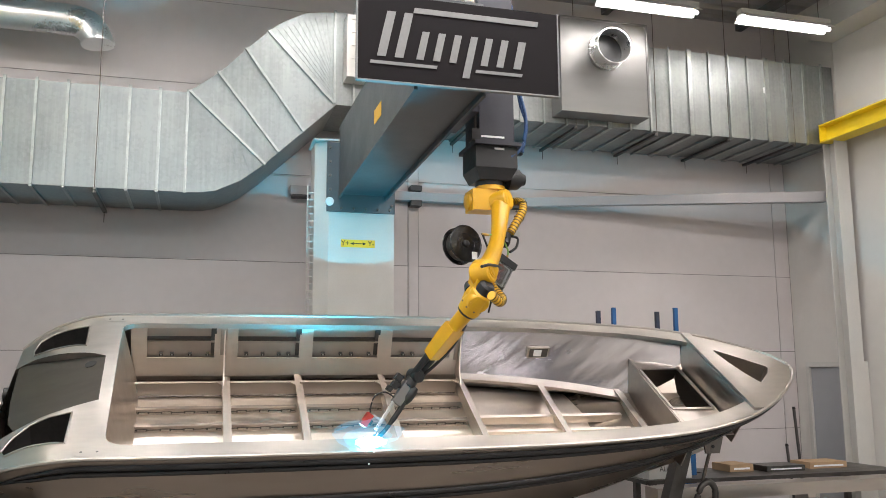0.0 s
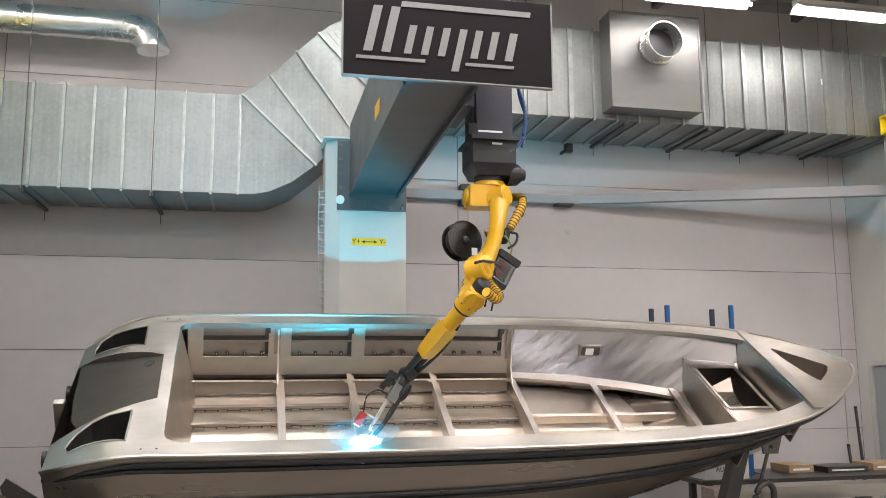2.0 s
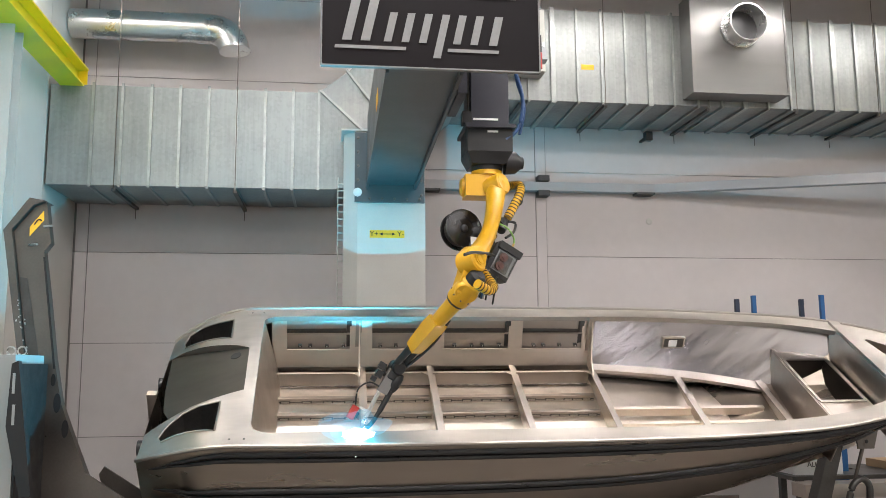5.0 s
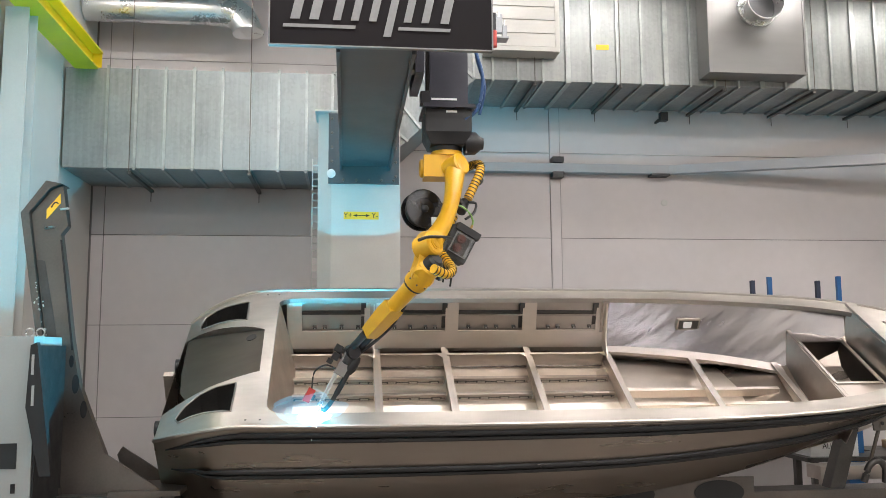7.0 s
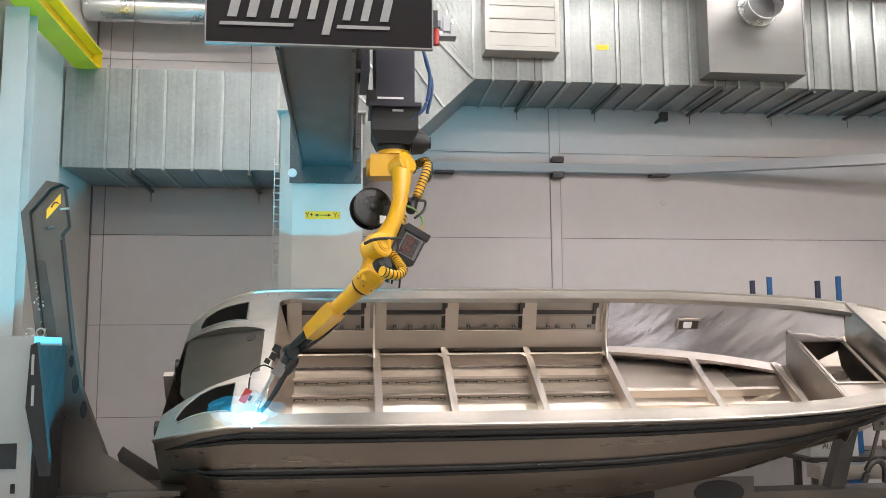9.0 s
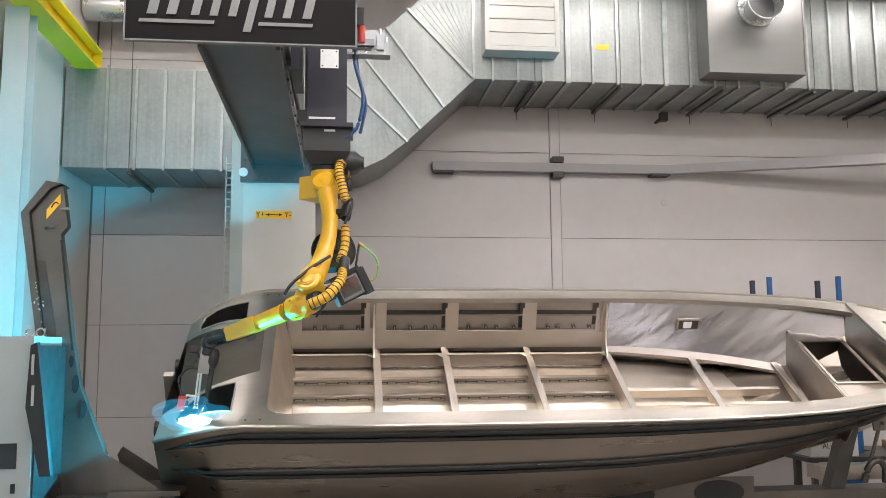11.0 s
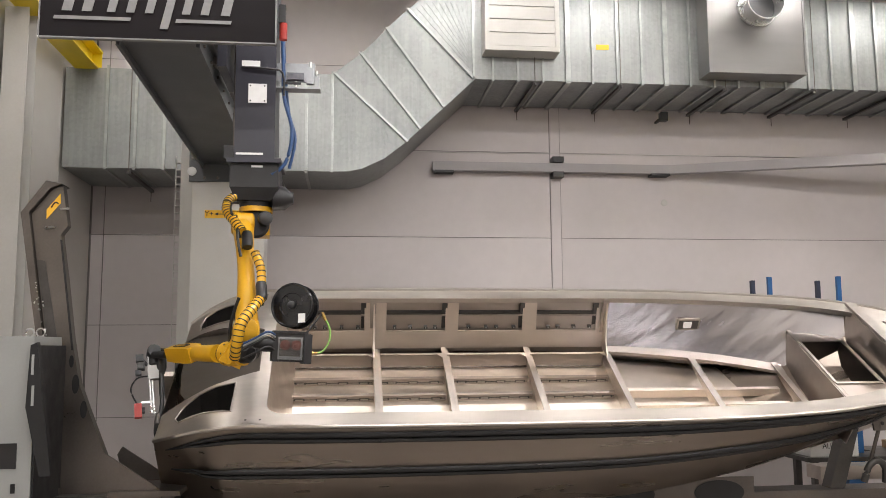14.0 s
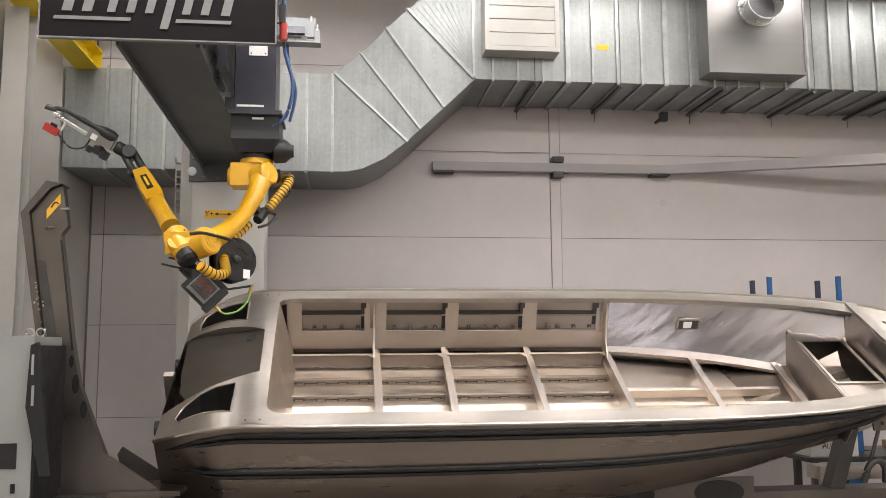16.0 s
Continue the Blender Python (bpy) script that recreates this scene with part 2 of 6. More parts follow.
def curve_points(pts, steps=8):
    """A smooth run through the given points."""
    pts = [Vector(p) for p in pts]
    out = []
    for i in range(len(pts) - 1):
        a, b = pts[max(i - 1, 0)], pts[i]
        c, d = pts[i + 1], pts[min(i + 2, len(pts) - 1)]
        for k in range(steps):
            u = k / steps
            out.append(0.5 * ((2 * b) + (c - a) * u + (2 * a - 5 * b + 4 * c - d) * u * u + (3 * b - a - 3 * c + d) * u ** 3))
    return out + [pts[-1]]


def part(name, bm, material, parent=None, label="", bevel=0.0, smooth=False):
    if bevel:
        sharp = [e for e in bm.edges if len(e.link_faces) == 2 and e.calc_face_angle(0) > 0.6]
        bmesh.ops.bevel(bm, geom=sharp, offset=bevel, segments=2, profile=0.7, affect="EDGES", clamp_overlap=True)
    bmesh.ops.recalc_face_normals(bm, faces=bm.faces)
    me = bpy.data.meshes.new(name)
    bm.to_mesh(me)
    bm.free()
    if smooth or bevel:
        for p in me.polygons:
            p.use_smooth = True
        me.set_sharp_from_angle(angle=radians(38))
    me.materials.append(material)
    ob = new(name, me)
    if parent:
        ob.parent = parent
    if label:
        ob["label"] = label
    return ob


def boxes(name, material, parent, *dims, label="", bevel=0.0):
    bm = bmesh.new()
    for d in dims:
        box(bm, *d)
    return part(name, bm, material, parent, label, bevel)


def rods(name, material, parent, *ends, r=0.02, label="", seg=12):
    bm = bmesh.new()
    for a, b in ends:
        rod(bm, a, b, r, seg=seg)
    return part(name, bm, material, parent, label, smooth=True)


def lettering(name, text, size, m, material, parent):
    cu = bpy.data.curves.new(name, "FONT")
    cu.body, cu.size, cu.align_x, cu.align_y, cu.extrude = text, size, "CENTER", "CENTER", 0.0008
    tmp = new(name + "_curve", cu)
    me = bpy.data.meshes.new_from_object(tmp.evaluated_get(bpy.context.evaluated_depsgraph_get()))
    bpy.data.objects.remove(tmp)
    me.materials.append(material)
    ob = new(name, me)
    ob.parent, ob.matrix_basis = parent, m
    return ob


def structure(ob, label, category):
    return tagged(ob, label, category, kind="structure")


def thing(name, label, category, m=None, group=""):
    ob = new(name)
    if m is not None:
        ob.matrix_basis = m
    return tagged(ob, label, category, group)


# ---- hall ----
XL, XR, YB, YF, ZC = -3.02, 8.22, 10.3, -6.0, 7.15


def hall():
    floor = structure(boxes("floor", FLOOR, None, (XL, XR, YF, YB, -0.2, 0)), "sealed grey concrete workshop floor", "floor")
    wn = structure(boxes("wall_north", JOINT, None, (XL - 0.3, XR + 0.3, YB + 0.012, YB + 0.3, 0, ZC)),
                   "light grey sandwich panel wall with fine horizontal joints", "wall")
    rows = [0.0, 0.17, 1.235, 2.30, 3.364, 4.45, 5.51, 6.58, ZC]
    for x0, x1 in ((XL + 0.02, -2.86), (-2.855, 2.535), (2.672, 7.98), (7.985, XR)):
        for z0, z1 in zip(rows, rows[1:]):
            boxes("panel", WALL, wn, (x0 + 0.003, x1 - 0.003, YB, YB + 0.01, z0 + 0.004, z1 - 0.004))
    boxes("cover_strip", WALL, wn, (2.541, 2.666, YB - 0.012, YB + 0.01, 0, ZC))
    for z in (4.335, 4.145):
        boxes("strip_clip", BLACK, wn, (2.54, 2.68, YB - 0.17, YB - 0.013, z - 0.035, z + 0.035), bevel=0.006)
    bm = bmesh.new()
    turned(bm, (4.02, YB - 0.002, 3.83), (0, -1, 0), [(0, 0.045), (0.004, 0.03)], 12)
    part("putty_patch", bm, STEEL_PAINT, wn)
    ww = structure(boxes("wall_west", JOINT, None, (XL - 0.3, XL - 0.012, YF, YB, 0, ZC)), "cream sandwich panel side wall", "wall")
    we = structure(boxes("wall_east", JOINT, None, (XR + 0.012, XR + 0.3, YF, YB, 0, ZC)), "cream sandwich panel side wall", "wall")
    y = YB
    while y > YF + 0.1:
        y2 = max(y - 1.16, YF)
        boxes("panel", WALL_SIDE, ww, (XL - 0.01, XL, y2 + 0.004, y - 0.004, 0, ZC))
        boxes("panel", WALL_SIDE, we, (XR, XR + 0.01, y2 + 0.004, y - 0.004, 0, ZC))
        y = y2
    # unseen wall behind the camera, added for the boat's reflections
    structure(boxes("wall_south", WALL_SIDE, None, (XL - 0.3, XR + 0.3, YF - 0.3, YF, 0, ZC)), "unseen plain cream wall closing the hall", "wall")
    # profiled roof deck, ridges along the hall's length
    bm = bmesh.new()
    pts, y = [], YF - 0.3
    while y < YB + 0.3:
        pts += [(y, ZC), (y + 0.14, ZC), (y + 0.17, ZC + 0.07), (y + 0.25, ZC + 0.07)]
        y += 0.28
    loft(bm, [[(XL - 0.3, a, b) for a, b in pts], [(XR + 0.3, a, b) for a, b in pts]], closed=False)
    pts2 = [(YF - 0.3, ZC + 0.2), (YB + 0.3, ZC + 0.2)]
    loft(bm, [[(XL - 0.3, a, b) for a, b in pts2], [(XR + 0.3, a, b) for a, b in pts2]], closed=False)
    structure(part("ceiling", bm, CEILING), "dark grey profiled steel roof deck", "ceiling")
    for x in (-1.2, 1.0, 3.2, 5.4, 7.6):
        structure(boxes("roof_purlin", PURLIN, None, (x - 0.05, x + 0.05, YF, YB, ZC - 0.12, ZC - 0.004), bevel=0.006),
                  "dark steel roof purlin under the deck", "purlin")
    structure(boxes("roof_beam", STEEL_PAINT, None, (XR - 0.42, XR - 0.01, YF, 9.1, 6.45, 6.75), bevel=0.008), "grey steel edge beam on the side wall", "beam")


def wall_column(x, y, tall, label):
    c = thing("steel_column", label, "column", pose(x, y, 0), "steel columns along the walls")
    boxes("flange", STEEL_PAINT, c, (-0.10, 0.10, -0.11, -0.095, 0, tall), bevel=0.002)
    boxes("flange", STEEL_PAINT, c, (-0.10, 0.10, 0.095, 0.11, 0, tall), bevel=0.002)
    boxes("web", STEEL_PAINT, c, (-0.006, 0.006, -0.095, 0.095, 0, tall))
    boxes("base_plate", STEEL_PAINT, c, (-0.16, 0.16, -0.16, 0.16, 0, 0.02))
    return c


def crane_runway(x, side, y1, label):
    r = thing("crane_runway", label, "crane beam", pose(x, 0, 5.0), "crane runways")
    boxes("lower_flange", CRANE_YELLOW, r, (-0.12, 0.12, YF + 0.1, y1, 0.0, 0.018), bevel=0.003)
    boxes("upper_flange", CRANE_YELLOW, r, (-0.12, 0.12, YF + 0.1, y1, 0.222, 0.24), bevel=0.003)
    boxes("web", CRANE_YELLOW, r, (-0.008, 0.008, YF + 0.1, y1, 0.018, 0.222))
    boxes("end_plate", CRANE_YELLOW, r, (-0.11, 0.11, y1 + 0.001, y1 + 0.012, 0.0, 0.24), bevel=0.002)
    boxes("rail", STEEL, r, (-0.025, 0.025, YF + 0.1, y1, 0.241, 0.28), bevel=0.004)
    for y in range(-4, 9, 3):
        s = sorted((0.12 * side, (XR - x) if side > 0 else (XL - x)))
        boxes("bracket", CRANE_YELLOW, r, (s[0] + 0.002, s[1] - 0.002, y - 0.05, y + 0.05, 0.05, 0.2), bevel=0.003)


# ---- ventilation ----
def duct():
    d = thing("ventilation_duct", "galvanised rectangular duct with standing seams along the wall", "duct")
    yf, yb = 9.15, 10.22
    # low run
    boxes("low_run", DUCT, d, (XL + 0.03, -0.18, yf, yb, 3.925, 5.015), bevel=0.004)
    # rising S-piece: outline in x, z
    top = [(-0.18, 5.015), (0.15, 5.27), (0.51, 5.65), (0.78, 5.90), (1.05, 6.05), (1.25, 6.09), (1.42, 6.10)]
    low = [(1.42, 5.01), (1.02, 4.63), (0.64, 4.27), (0.40, 4.08), (0.15, 3.96), (-0.0, 3.93), (-0.18, 3.925)]
    bm = bmesh.new()
    prism(bm, [(x, z) for x, z in top + low], "y", yf + 0.003, yb - 0.003)
    part("rising_bend", bm, DUCT, d, "S-shaped galvanised bend rising to the high run")
    boxes("high_run", DUCT, d, (1.42, XR - 0.03, yf, yb, 5.012, 6.11), bevel=0.004)
    # standing seams on the face and under the belly
    xs = [-2.55 + 0.3 * i for i in range(8)]
    for i, x in enumerate(xs):
        w = 0.014
        bm = bmesh.new()
        box(bm, x - w, x + w, yf - 0.026, yf - 0.001, 3.93, 5.04)
        box(bm, x - w, x + w, yf - 0.026, yb - 0.05, 3.902, 3.924)
        part("seam", bm, SEAM, d)
    for i in range(23):
        x = 1.62 + 0.29 * i
        w = 0.028 if i % 4 == 3 else 0.012
        bm = bmesh.new()
        box(bm, x - w, x + w, yf - 0.026, yf - 0.001, 5.0, 6.135)
        box(bm, x - w, x + w, yf - 0.026, yb - 0.02, 4.985, 5.011)
        part("seam", bm, SEAM, d)
    # slanted seams on the bend
    for a, b in (((-0.15, 5.03), (0.66, 4.27)), ((0.13, 5.28), (0.80, 4.42)), ((0.42, 5.57), (1.06, 4.68)), ((0.66, 5.80), (1.40, 5.02)),
                 ((-0.17, 5.04), (-0.17, 3.91)), ((1.40, 6.12), (1.40, 5.02))):
        bm = bmesh.new()
        ax, az = Vector((b[0] - a[0], 0, b[1] - a[1])).normalized().xz
        nx, nz = -az * 0.013, ax * 0.013
        prism(bm, [(a[0] + nx, a[1] + nz), (b[0] + nx, b[1] + nz), (b[0] - nx, b[1] - nz), (a[0] - nx, a[1] - nz)], "y", yf - 0.028, yf + 0.001)
        part("seam", bm, SEAM, d)
    for i in range(11):  # pressed creases of the two curved throats
        u = i / 11
        for a, b in (((0.70 + 0.66 * u, 5.80 + 0.28 * u), (1.39, 5.06 + 0.4 * u)), ((-0.12 + 0.55 * u, 4.9 - 0.45 * u), (-0.12 + 0.68 * u, 3.96 + 0.23 * u))):
            bm = bmesh.new()
            ax, az = Vector((b[0] - a[0], 0, b[1] - a[1])).normalized().xz
            nx, nz = -az * 0.004, ax * 0.004
            prism(bm, [(a[0] + nx, a[1] + nz), (b[0] + nx, b[1] + nz), (b[0] - nx, b[1] - nz), (a[0] - nx, a[1] - nz)], "y", yf - 0.004, yf + 0.001)
            part("crease", bm, DUCT, d)
    for x0, z in ((-2.3, 3.86), (-1.05, 3.86), (2.1, 4.95), (3.1, 4.95), (4.35, 4.95), (5.45, 4.95), (6.5, 4.95), (7.5, 4.95)):
        boxes("hanger_rail", STEEL_DARK, d, (x0 - 0.02, x0 + 0.02, yf - 0.02, yb + 0.02, z, z + 0.03))
        rods("hanger_rod", STEEL, d, ((x0, yb - 0.05, z - 0.12), (x0, yb - 0.05, z)), ((x0, yf - 0.035, z), (x0, yf - 0.035, ZC)), r=0.005, seg=6)
    boxes("sticker", LABEL_YELLOW, d, (2.83, 2.98, yf - 0.006, yf - 0.002, 5.40, 5.46))
    boxes("sticker", WHITE, d, (7.08, 7.14, yf - 0.006, yf - 0.002, 5.65, 5.73))
    # plenum box with round spigot
    p = thing("plenum_box", "grey sheet-metal plenum box with a round spigot on the duct", "duct")
    x0, x1, z0, z1 = 4.047, 5.202, 5.076, 6.252
    boxes("box_body", BOX_METAL, p, (x0, x1, 8.85, 9.146, z0, z1), bevel=0.006)
    boxes("edge_flange", BOX_METAL, p, (x0 - 0.005, x1 + 0.005, 8.838, 8.849, z0 - 0.005, z0 + 0.022), (x0 - 0.005, x1 + 0.005, 8.838, 8.849, z1 - 0.022, z1 + 0.005),
          (x0 - 0.005, x0 + 0.015, 8.838, 8.849, z0 + 0.023, z1 - 0.023), (x1 - 0.015, x1 + 0.005, 8.838, 8.849, z0 + 0.023, z1 - 0.023))
    bm = bmesh.new()
    k = 28
    o = Vector((4.641, 8.849, 5.853))
    rings = [circle(o + Vector((0, -s, 0)), (0, -1, 0), r, k) for s, r in ((0, 0.235), (0.03, 0.235), (0.03, 0.218), (0.22, 0.218), (0.23, 0.224), (0.23, 0.212), (0.01, 0.209))]
    loft(bm, rings, caps=False)
    part("spigot", bm, PIPE_METAL, p, "bright round spigot", smooth=True)
    # black disc added for the shade inside the spigot
    bm = bmesh.new()
    turned(bm, o + Vector((0, -0.006, 0)), (0, -1, 0), [(0, 0.207), (0.01, 0.207)], k)
    part("spigot_shadow_plate", bm, BLACK, p, "black disc for the shade inside the spigot")
    # supply grille box
    g = thing("supply_grille", "white metal supply grille box with horizontal blades", "vent")
    boxes("grille_body", STEEL_PAINT, g, (1.50, 2.34, 8.93, 9.146, 5.27, 5.99), bevel=0.006)
    boxes("grille_frame", STEEL_PAINT, g, (1.50, 2.34, 8.90, 8.929, 5.27, 5.32), (1.50, 2.34, 8.90, 8.929, 5.94, 5.99),
          (1.50, 1.55, 8.90, 8.929, 5.321, 5.939), (2.29, 2.34, 8.90, 8.929, 5.321, 5.939), bevel=0.004)
    for i in range(4):
        boxes("blade", STEEL_PAINT, g, (1.551, 2.289, 8.905, 8.925, 5.325 + 0.155 * i, 5.47 + 0.155 * i), bevel=0.006)
    # spiral pipe in the corner
    s = thing("spiral_duct_pipe", "round spiral-seam duct pipe ending in a bend", "duct")
    bm = bmesh.new()
    rings = []
    for i in range(57):
        x = XL + 0.02 + (1.40) * i / 56
        rings.append(circle((x, 9.75, 5.94), (1, 0, 0), 0.165 + (0.006 if i % 2 else 0), 24))
    loft(bm, rings)
    part("spiral_tube", bm, PIPE_METAL, s, smooth=True)
    bm = bmesh.new()
    pts = [Vector((-1.60, 9.75, 5.94)), Vector((-1.42, 9.75, 5.93)), Vector((-1.28, 9.74, 5.88)), Vector((-1.20, 9.73, 5.78)), Vector((-1.17, 9.72, 5.68))]
    pipe(bm, curve_points(pts, 4), 0.172, 24)
    part("pipe_bend", bm, PIPE_METAL, s, smooth=True)
    bm = bmesh.new()
    turned(bm, (-1.165, 9.72, 5.70), (0.05, -0.05, -1), [(0, 0.182), (0.03, 0.182)], 24)
    part("pipe_collar", bm, PIPE_METAL, s, smooth=True)


def cable_tray():
    c = thing("cable_tray", "grey perforated cable tray along the wall and across to a column", "cable tray")
    boxes("tray", TRAY_PAINT, c, (1.04, 4.05, 10.16, 10.285, 4.18, 4.29), bevel=0.004)
    bm = bmesh.new()
    loft(bm, [[(4.05, 10.16, 4.18), (4.05, 10.28, 4.18), (4.05, 10.28, 4.29), (4.05, 10.16, 4.29)],
              [(8.05, 9.22, 4.26), (8.05, 9.34, 4.26), (8.05, 9.34, 4.40), (8.05, 9.22, 4.40)]])
    part("tray", bm, TRAY_PAINT, c)
    for x in (1.18, 3.93):
        boxes("tray_bracket", BLACK, c, (x - 0.12, x + 0.12, 10.13, 10.285, 4.15, 4.176))
    rods("wall_wire", STEEL_PAINT, c, ((0.6, 10.29, 4.43), (8.1, 10.29, 4.47)), r=0.004, seg=6)


def tube_light(x, y, z):
    f = thing("strip_light", "fluorescent strip light with a white reflector, switched on", "ceiling lamp", pose(x, y, z), "strip lights")
    boxes("housing", STEEL_PAINT, f, (-0.64, 0.64, -0.05, 0.05, 0.05, 0.11), bevel=0.006)
    bm = bmesh.new()
    prism(bm, [(-0.13, -0.02), (-0.05, 0.045), (0.05, 0.045), (0.13, -0.02), (0.125, -0.022), (0.045, 0.038), (-0.045, 0.038), (-0.125, -0.022)], "x", -0.63, 0.63)
    part("reflector", bm, WHITE, f)
    for yy in (-0.05, 0.05):
        rods("tube", TUBE_GLOW, f, ((-0.61, yy, -0.028), (0.61, yy, -0.028)), r=0.022)
    rods("suspension_rod", STEEL, f, ((-0.5, 0, 0.11), (-0.5, 0, ZC + 0.075 - z)), ((0.5, 0, 0.11), (0.5, 0, ZC + 0.075 - z)), r=0.005, seg=6)
    return f


def lights():
    first = None
    for y in (8.28, 4.6, 0.8, -3.0):
        for i in range(6):
            x = -2.52 + 1.86 * i
            if first is None:
                first = tube_light(x, y, 6.22)
            else:
                copy_thing(first, pose(x, y, 6.22))
        if y > 8:  # by the wall each fitting has its own lamp
            for i in range(6):
                la = bpy.data.lights.new("strip_fitting", "AREA")
                la.shape, la.size, la.size_y, la.energy, la.color = "RECTANGLE", 1.22, 0.16, 9.0, LAMP_COLOUR
                new("strip_fitting", la).matrix_basis = look((-2.52 + 1.86 * i, y, 6.17), (-2.52 + 1.86 * i, y, 0))
            continue
        la = bpy.data.lights.new("strip_row", "AREA")
        la.shape, la.size, la.size_y = "RECTANGLE", 10.8, 0.22
        la.energy, la.color = LAMP_WATTS * 5, LAMP_COLOUR
        lo = new("strip_row", la)
        lo.matrix_basis = look((2.5, y, 6.12), (2.5, y, 0))


def back_fixtures():
    s = thing("wall_sensor", "small black sensor block under the duct", "sensor")
    boxes("body", BLACK, s, (3.90, 3.99, 9.98, 10.07, 4.82, 4.93), bevel=0.008)
    boxes("mount", BLACK, s, (3.93, 3.96, 10.07, 10.296, 4.86, 4.89))
    d = structure(boxes("door_1", DOOR_PAINT, None, (XR - 0.05, XR - 0.004, 9.0, 9.93, 0.0, 2.07), bevel=0.004), "grey steel door with a slim light frame", "door")
    boxes("door_frame", STEEL_PAINT, d, (XR - 0.08, XR - 0.003, 9.935, 10.0, 0, 2.14), (XR - 0.08, XR - 0.003, 8.93, 8.995, 0, 2.14),
          (XR - 0.08, XR - 0.003, 8.996, 9.934, 2.075, 2.14), bevel=0.004)
    rods("door_handle", BLACK, d, ((XR - 0.06, 9.1, 1.05), (XR - 0.12, 9.1, 1.05)), ((XR - 0.12, 9.09, 1.05), (XR - 0.12, 9.21, 1.05)), r=0.011)
    # wall rack whose stake tops rise behind the boat
    w = thing("wall_rack", "steel wall rack shelf behind the boat", "rack", pose(5.0, 9.6, 1.70))
    boxes("shelf", STEEL_DARK, w, (-0.8, 0.85, -0.68, 0.69, -0.05, 0.0), bevel=0.004)
    for x in (-0.6, 0.65):
        bm = bmesh.new()
        prism(bm, [(-0.60, -0.051), (0.69, -0.051), (0.69, -0.5)], "x", x - 0.02, x + 0.02)
        part("shelf_bracket", bm, STEEL_DARK, w)
    for x, m, h in ((4.50, NAVY, 2.73), (4.70, BLUE, 2.77), (5.27, NAVY, 2.73), (5.52, BLUE, 2.78)):
        r = thing("rack_stake", "navy painted steel stake on the wall rack" if m is NAVY else "blue painted steel stake on the wall rack", "stake", pose(x, 9.0, 1.7), "rack stakes")
        boxes("upright", m, r, (-0.022, 0.022, -0.022, 0.022, 0.012, h - 1.7), bevel=0.003)
        boxes("foot_plate", m, r, (-0.06, 0.06, -0.06, 0.06, 0, 0.012))
    b = thing("rack_upright", "blue painted steel rack upright with stacked stock beside it", "rack", pose(5.14, 8.3, 0))
    boxes("upright", BLUE, b, (-0.09, 0.09, -0.05, 0.05, 0.012, 1.55), bevel=0.005)
    boxes("foot_plate", BLUE, b, (-0.14, 0.14, -0.1, 0.1, 0, 0.012))
    k = thing("stock_pallet", "low pallet table with cartons and strips of stock", "pallet", pose(6.2, 8.4, 0))
    boxes("deck_board", STEEL_DARK, k, (-1.75, 1.5, -0.45, -0.02, 0.88, 0.92), (-0.8, 1.5, -0.019, 0.4, 0.88, 0.92), bevel=0.004)
    for x, y in ((-1.65, -0.4), (-1.65, -0.07), (1.4, -0.35), (1.4, 0.35)):
        boxes("leg", STEEL_DARK, k, (x - 0.03, x + 0.03, y - 0.03, y + 0.03, 0, 0.879))
    for x, y, w, h, m in ((-1.42, -0.2, 0.5, 0.22, WHITE), (-0.35, 0.1, 0.3, 0.08, CARD), (0.15, 0, 0.5, 0.06, STEEL_DARK), (0.8, 0.1, 0.5, 0.07, CARD)):
        c = thing("carton", "flat carton of stock on the pallet table", "carton", pose(6.2 + x, 8.4 + y, 0.921), "cartons")
        boxes("carton_body", m, c, (-w / 2, w / 2, -0.17, 0.17, 0, h), bevel=0.006)
        if m is WHITE:
            lettering("letters", "ALUMIN", 0.07, Matrix.Translation((0.0, -0.178, h * 0.45)) @ pose(0, 0, 0, 90), BLACK, c)
            continue
        boxes("carton_tape", CARD if m is WHITE else WHITE, c, (-w / 2 + 0.05, w / 2 - 0.05, -0.176, -0.171, h * 0.3, h * 0.55))


hall()
wall_column(8.02, 9.0, 5.0, "light grey steel wall column under the crane beam")
wall_column(-2.88, 7.6, 5.0, "light grey steel wall column under the crane beam")
crane_runway(-2.78, -1, 9.3, "yellow crane runway beam along the side wall")
crane_runway(7.95, 1, 9.05, "yellow crane runway beam along the side wall")
duct()
cable_tray()
lights()
back_fixtures()


# ---- the boat ----
# stations of the hull: x, half beam at the gunwale, half beam and height of the chine, keel height
HULL = [(-1.36, 0.82, 0.70, -0.84, -0.90), (-1.20, 0.90, 0.78, -0.87, -0.98), (-1.05, 0.945, 0.83, -0.88, -1.0), (-0.86, 0.98, 0.87, -0.88, -1.02),
        (-0.45, 1.0, 0.88, -0.88, -1.03), (0.4, 1.01, 0.88, -0.88, -1.04), (1.4, 1.01, 0.88, -0.86, -1.04), (2.2, 1.005, 0.86, -0.81, -1.0),
        (2.9, 0.985, 0.80, -0.71, -0.86), (3.4, 0.95, 0.71, -0.64, -0.76), (3.8, 0.905, 0.60, -0.575, -0.66), (4.2, 0.83, 0.46, -0.51, -0.57),
        (4.55, 0.72, 0.32, -0.42, -0.46), (4.85, 0.565, 0.20, -0.33, -0.36), (5.04, 0.43, 0.12, -0.26, -0.28), (5.18, 0.315, 0.07, -0.19, -0.20),
        (5.28, 0.21, 0.04, -0.14, -0.15), (5.35, 0.105, 0.02, -0.10, -0.11), (5.375, 0.02, 0.008, -0.08, -0.09)]


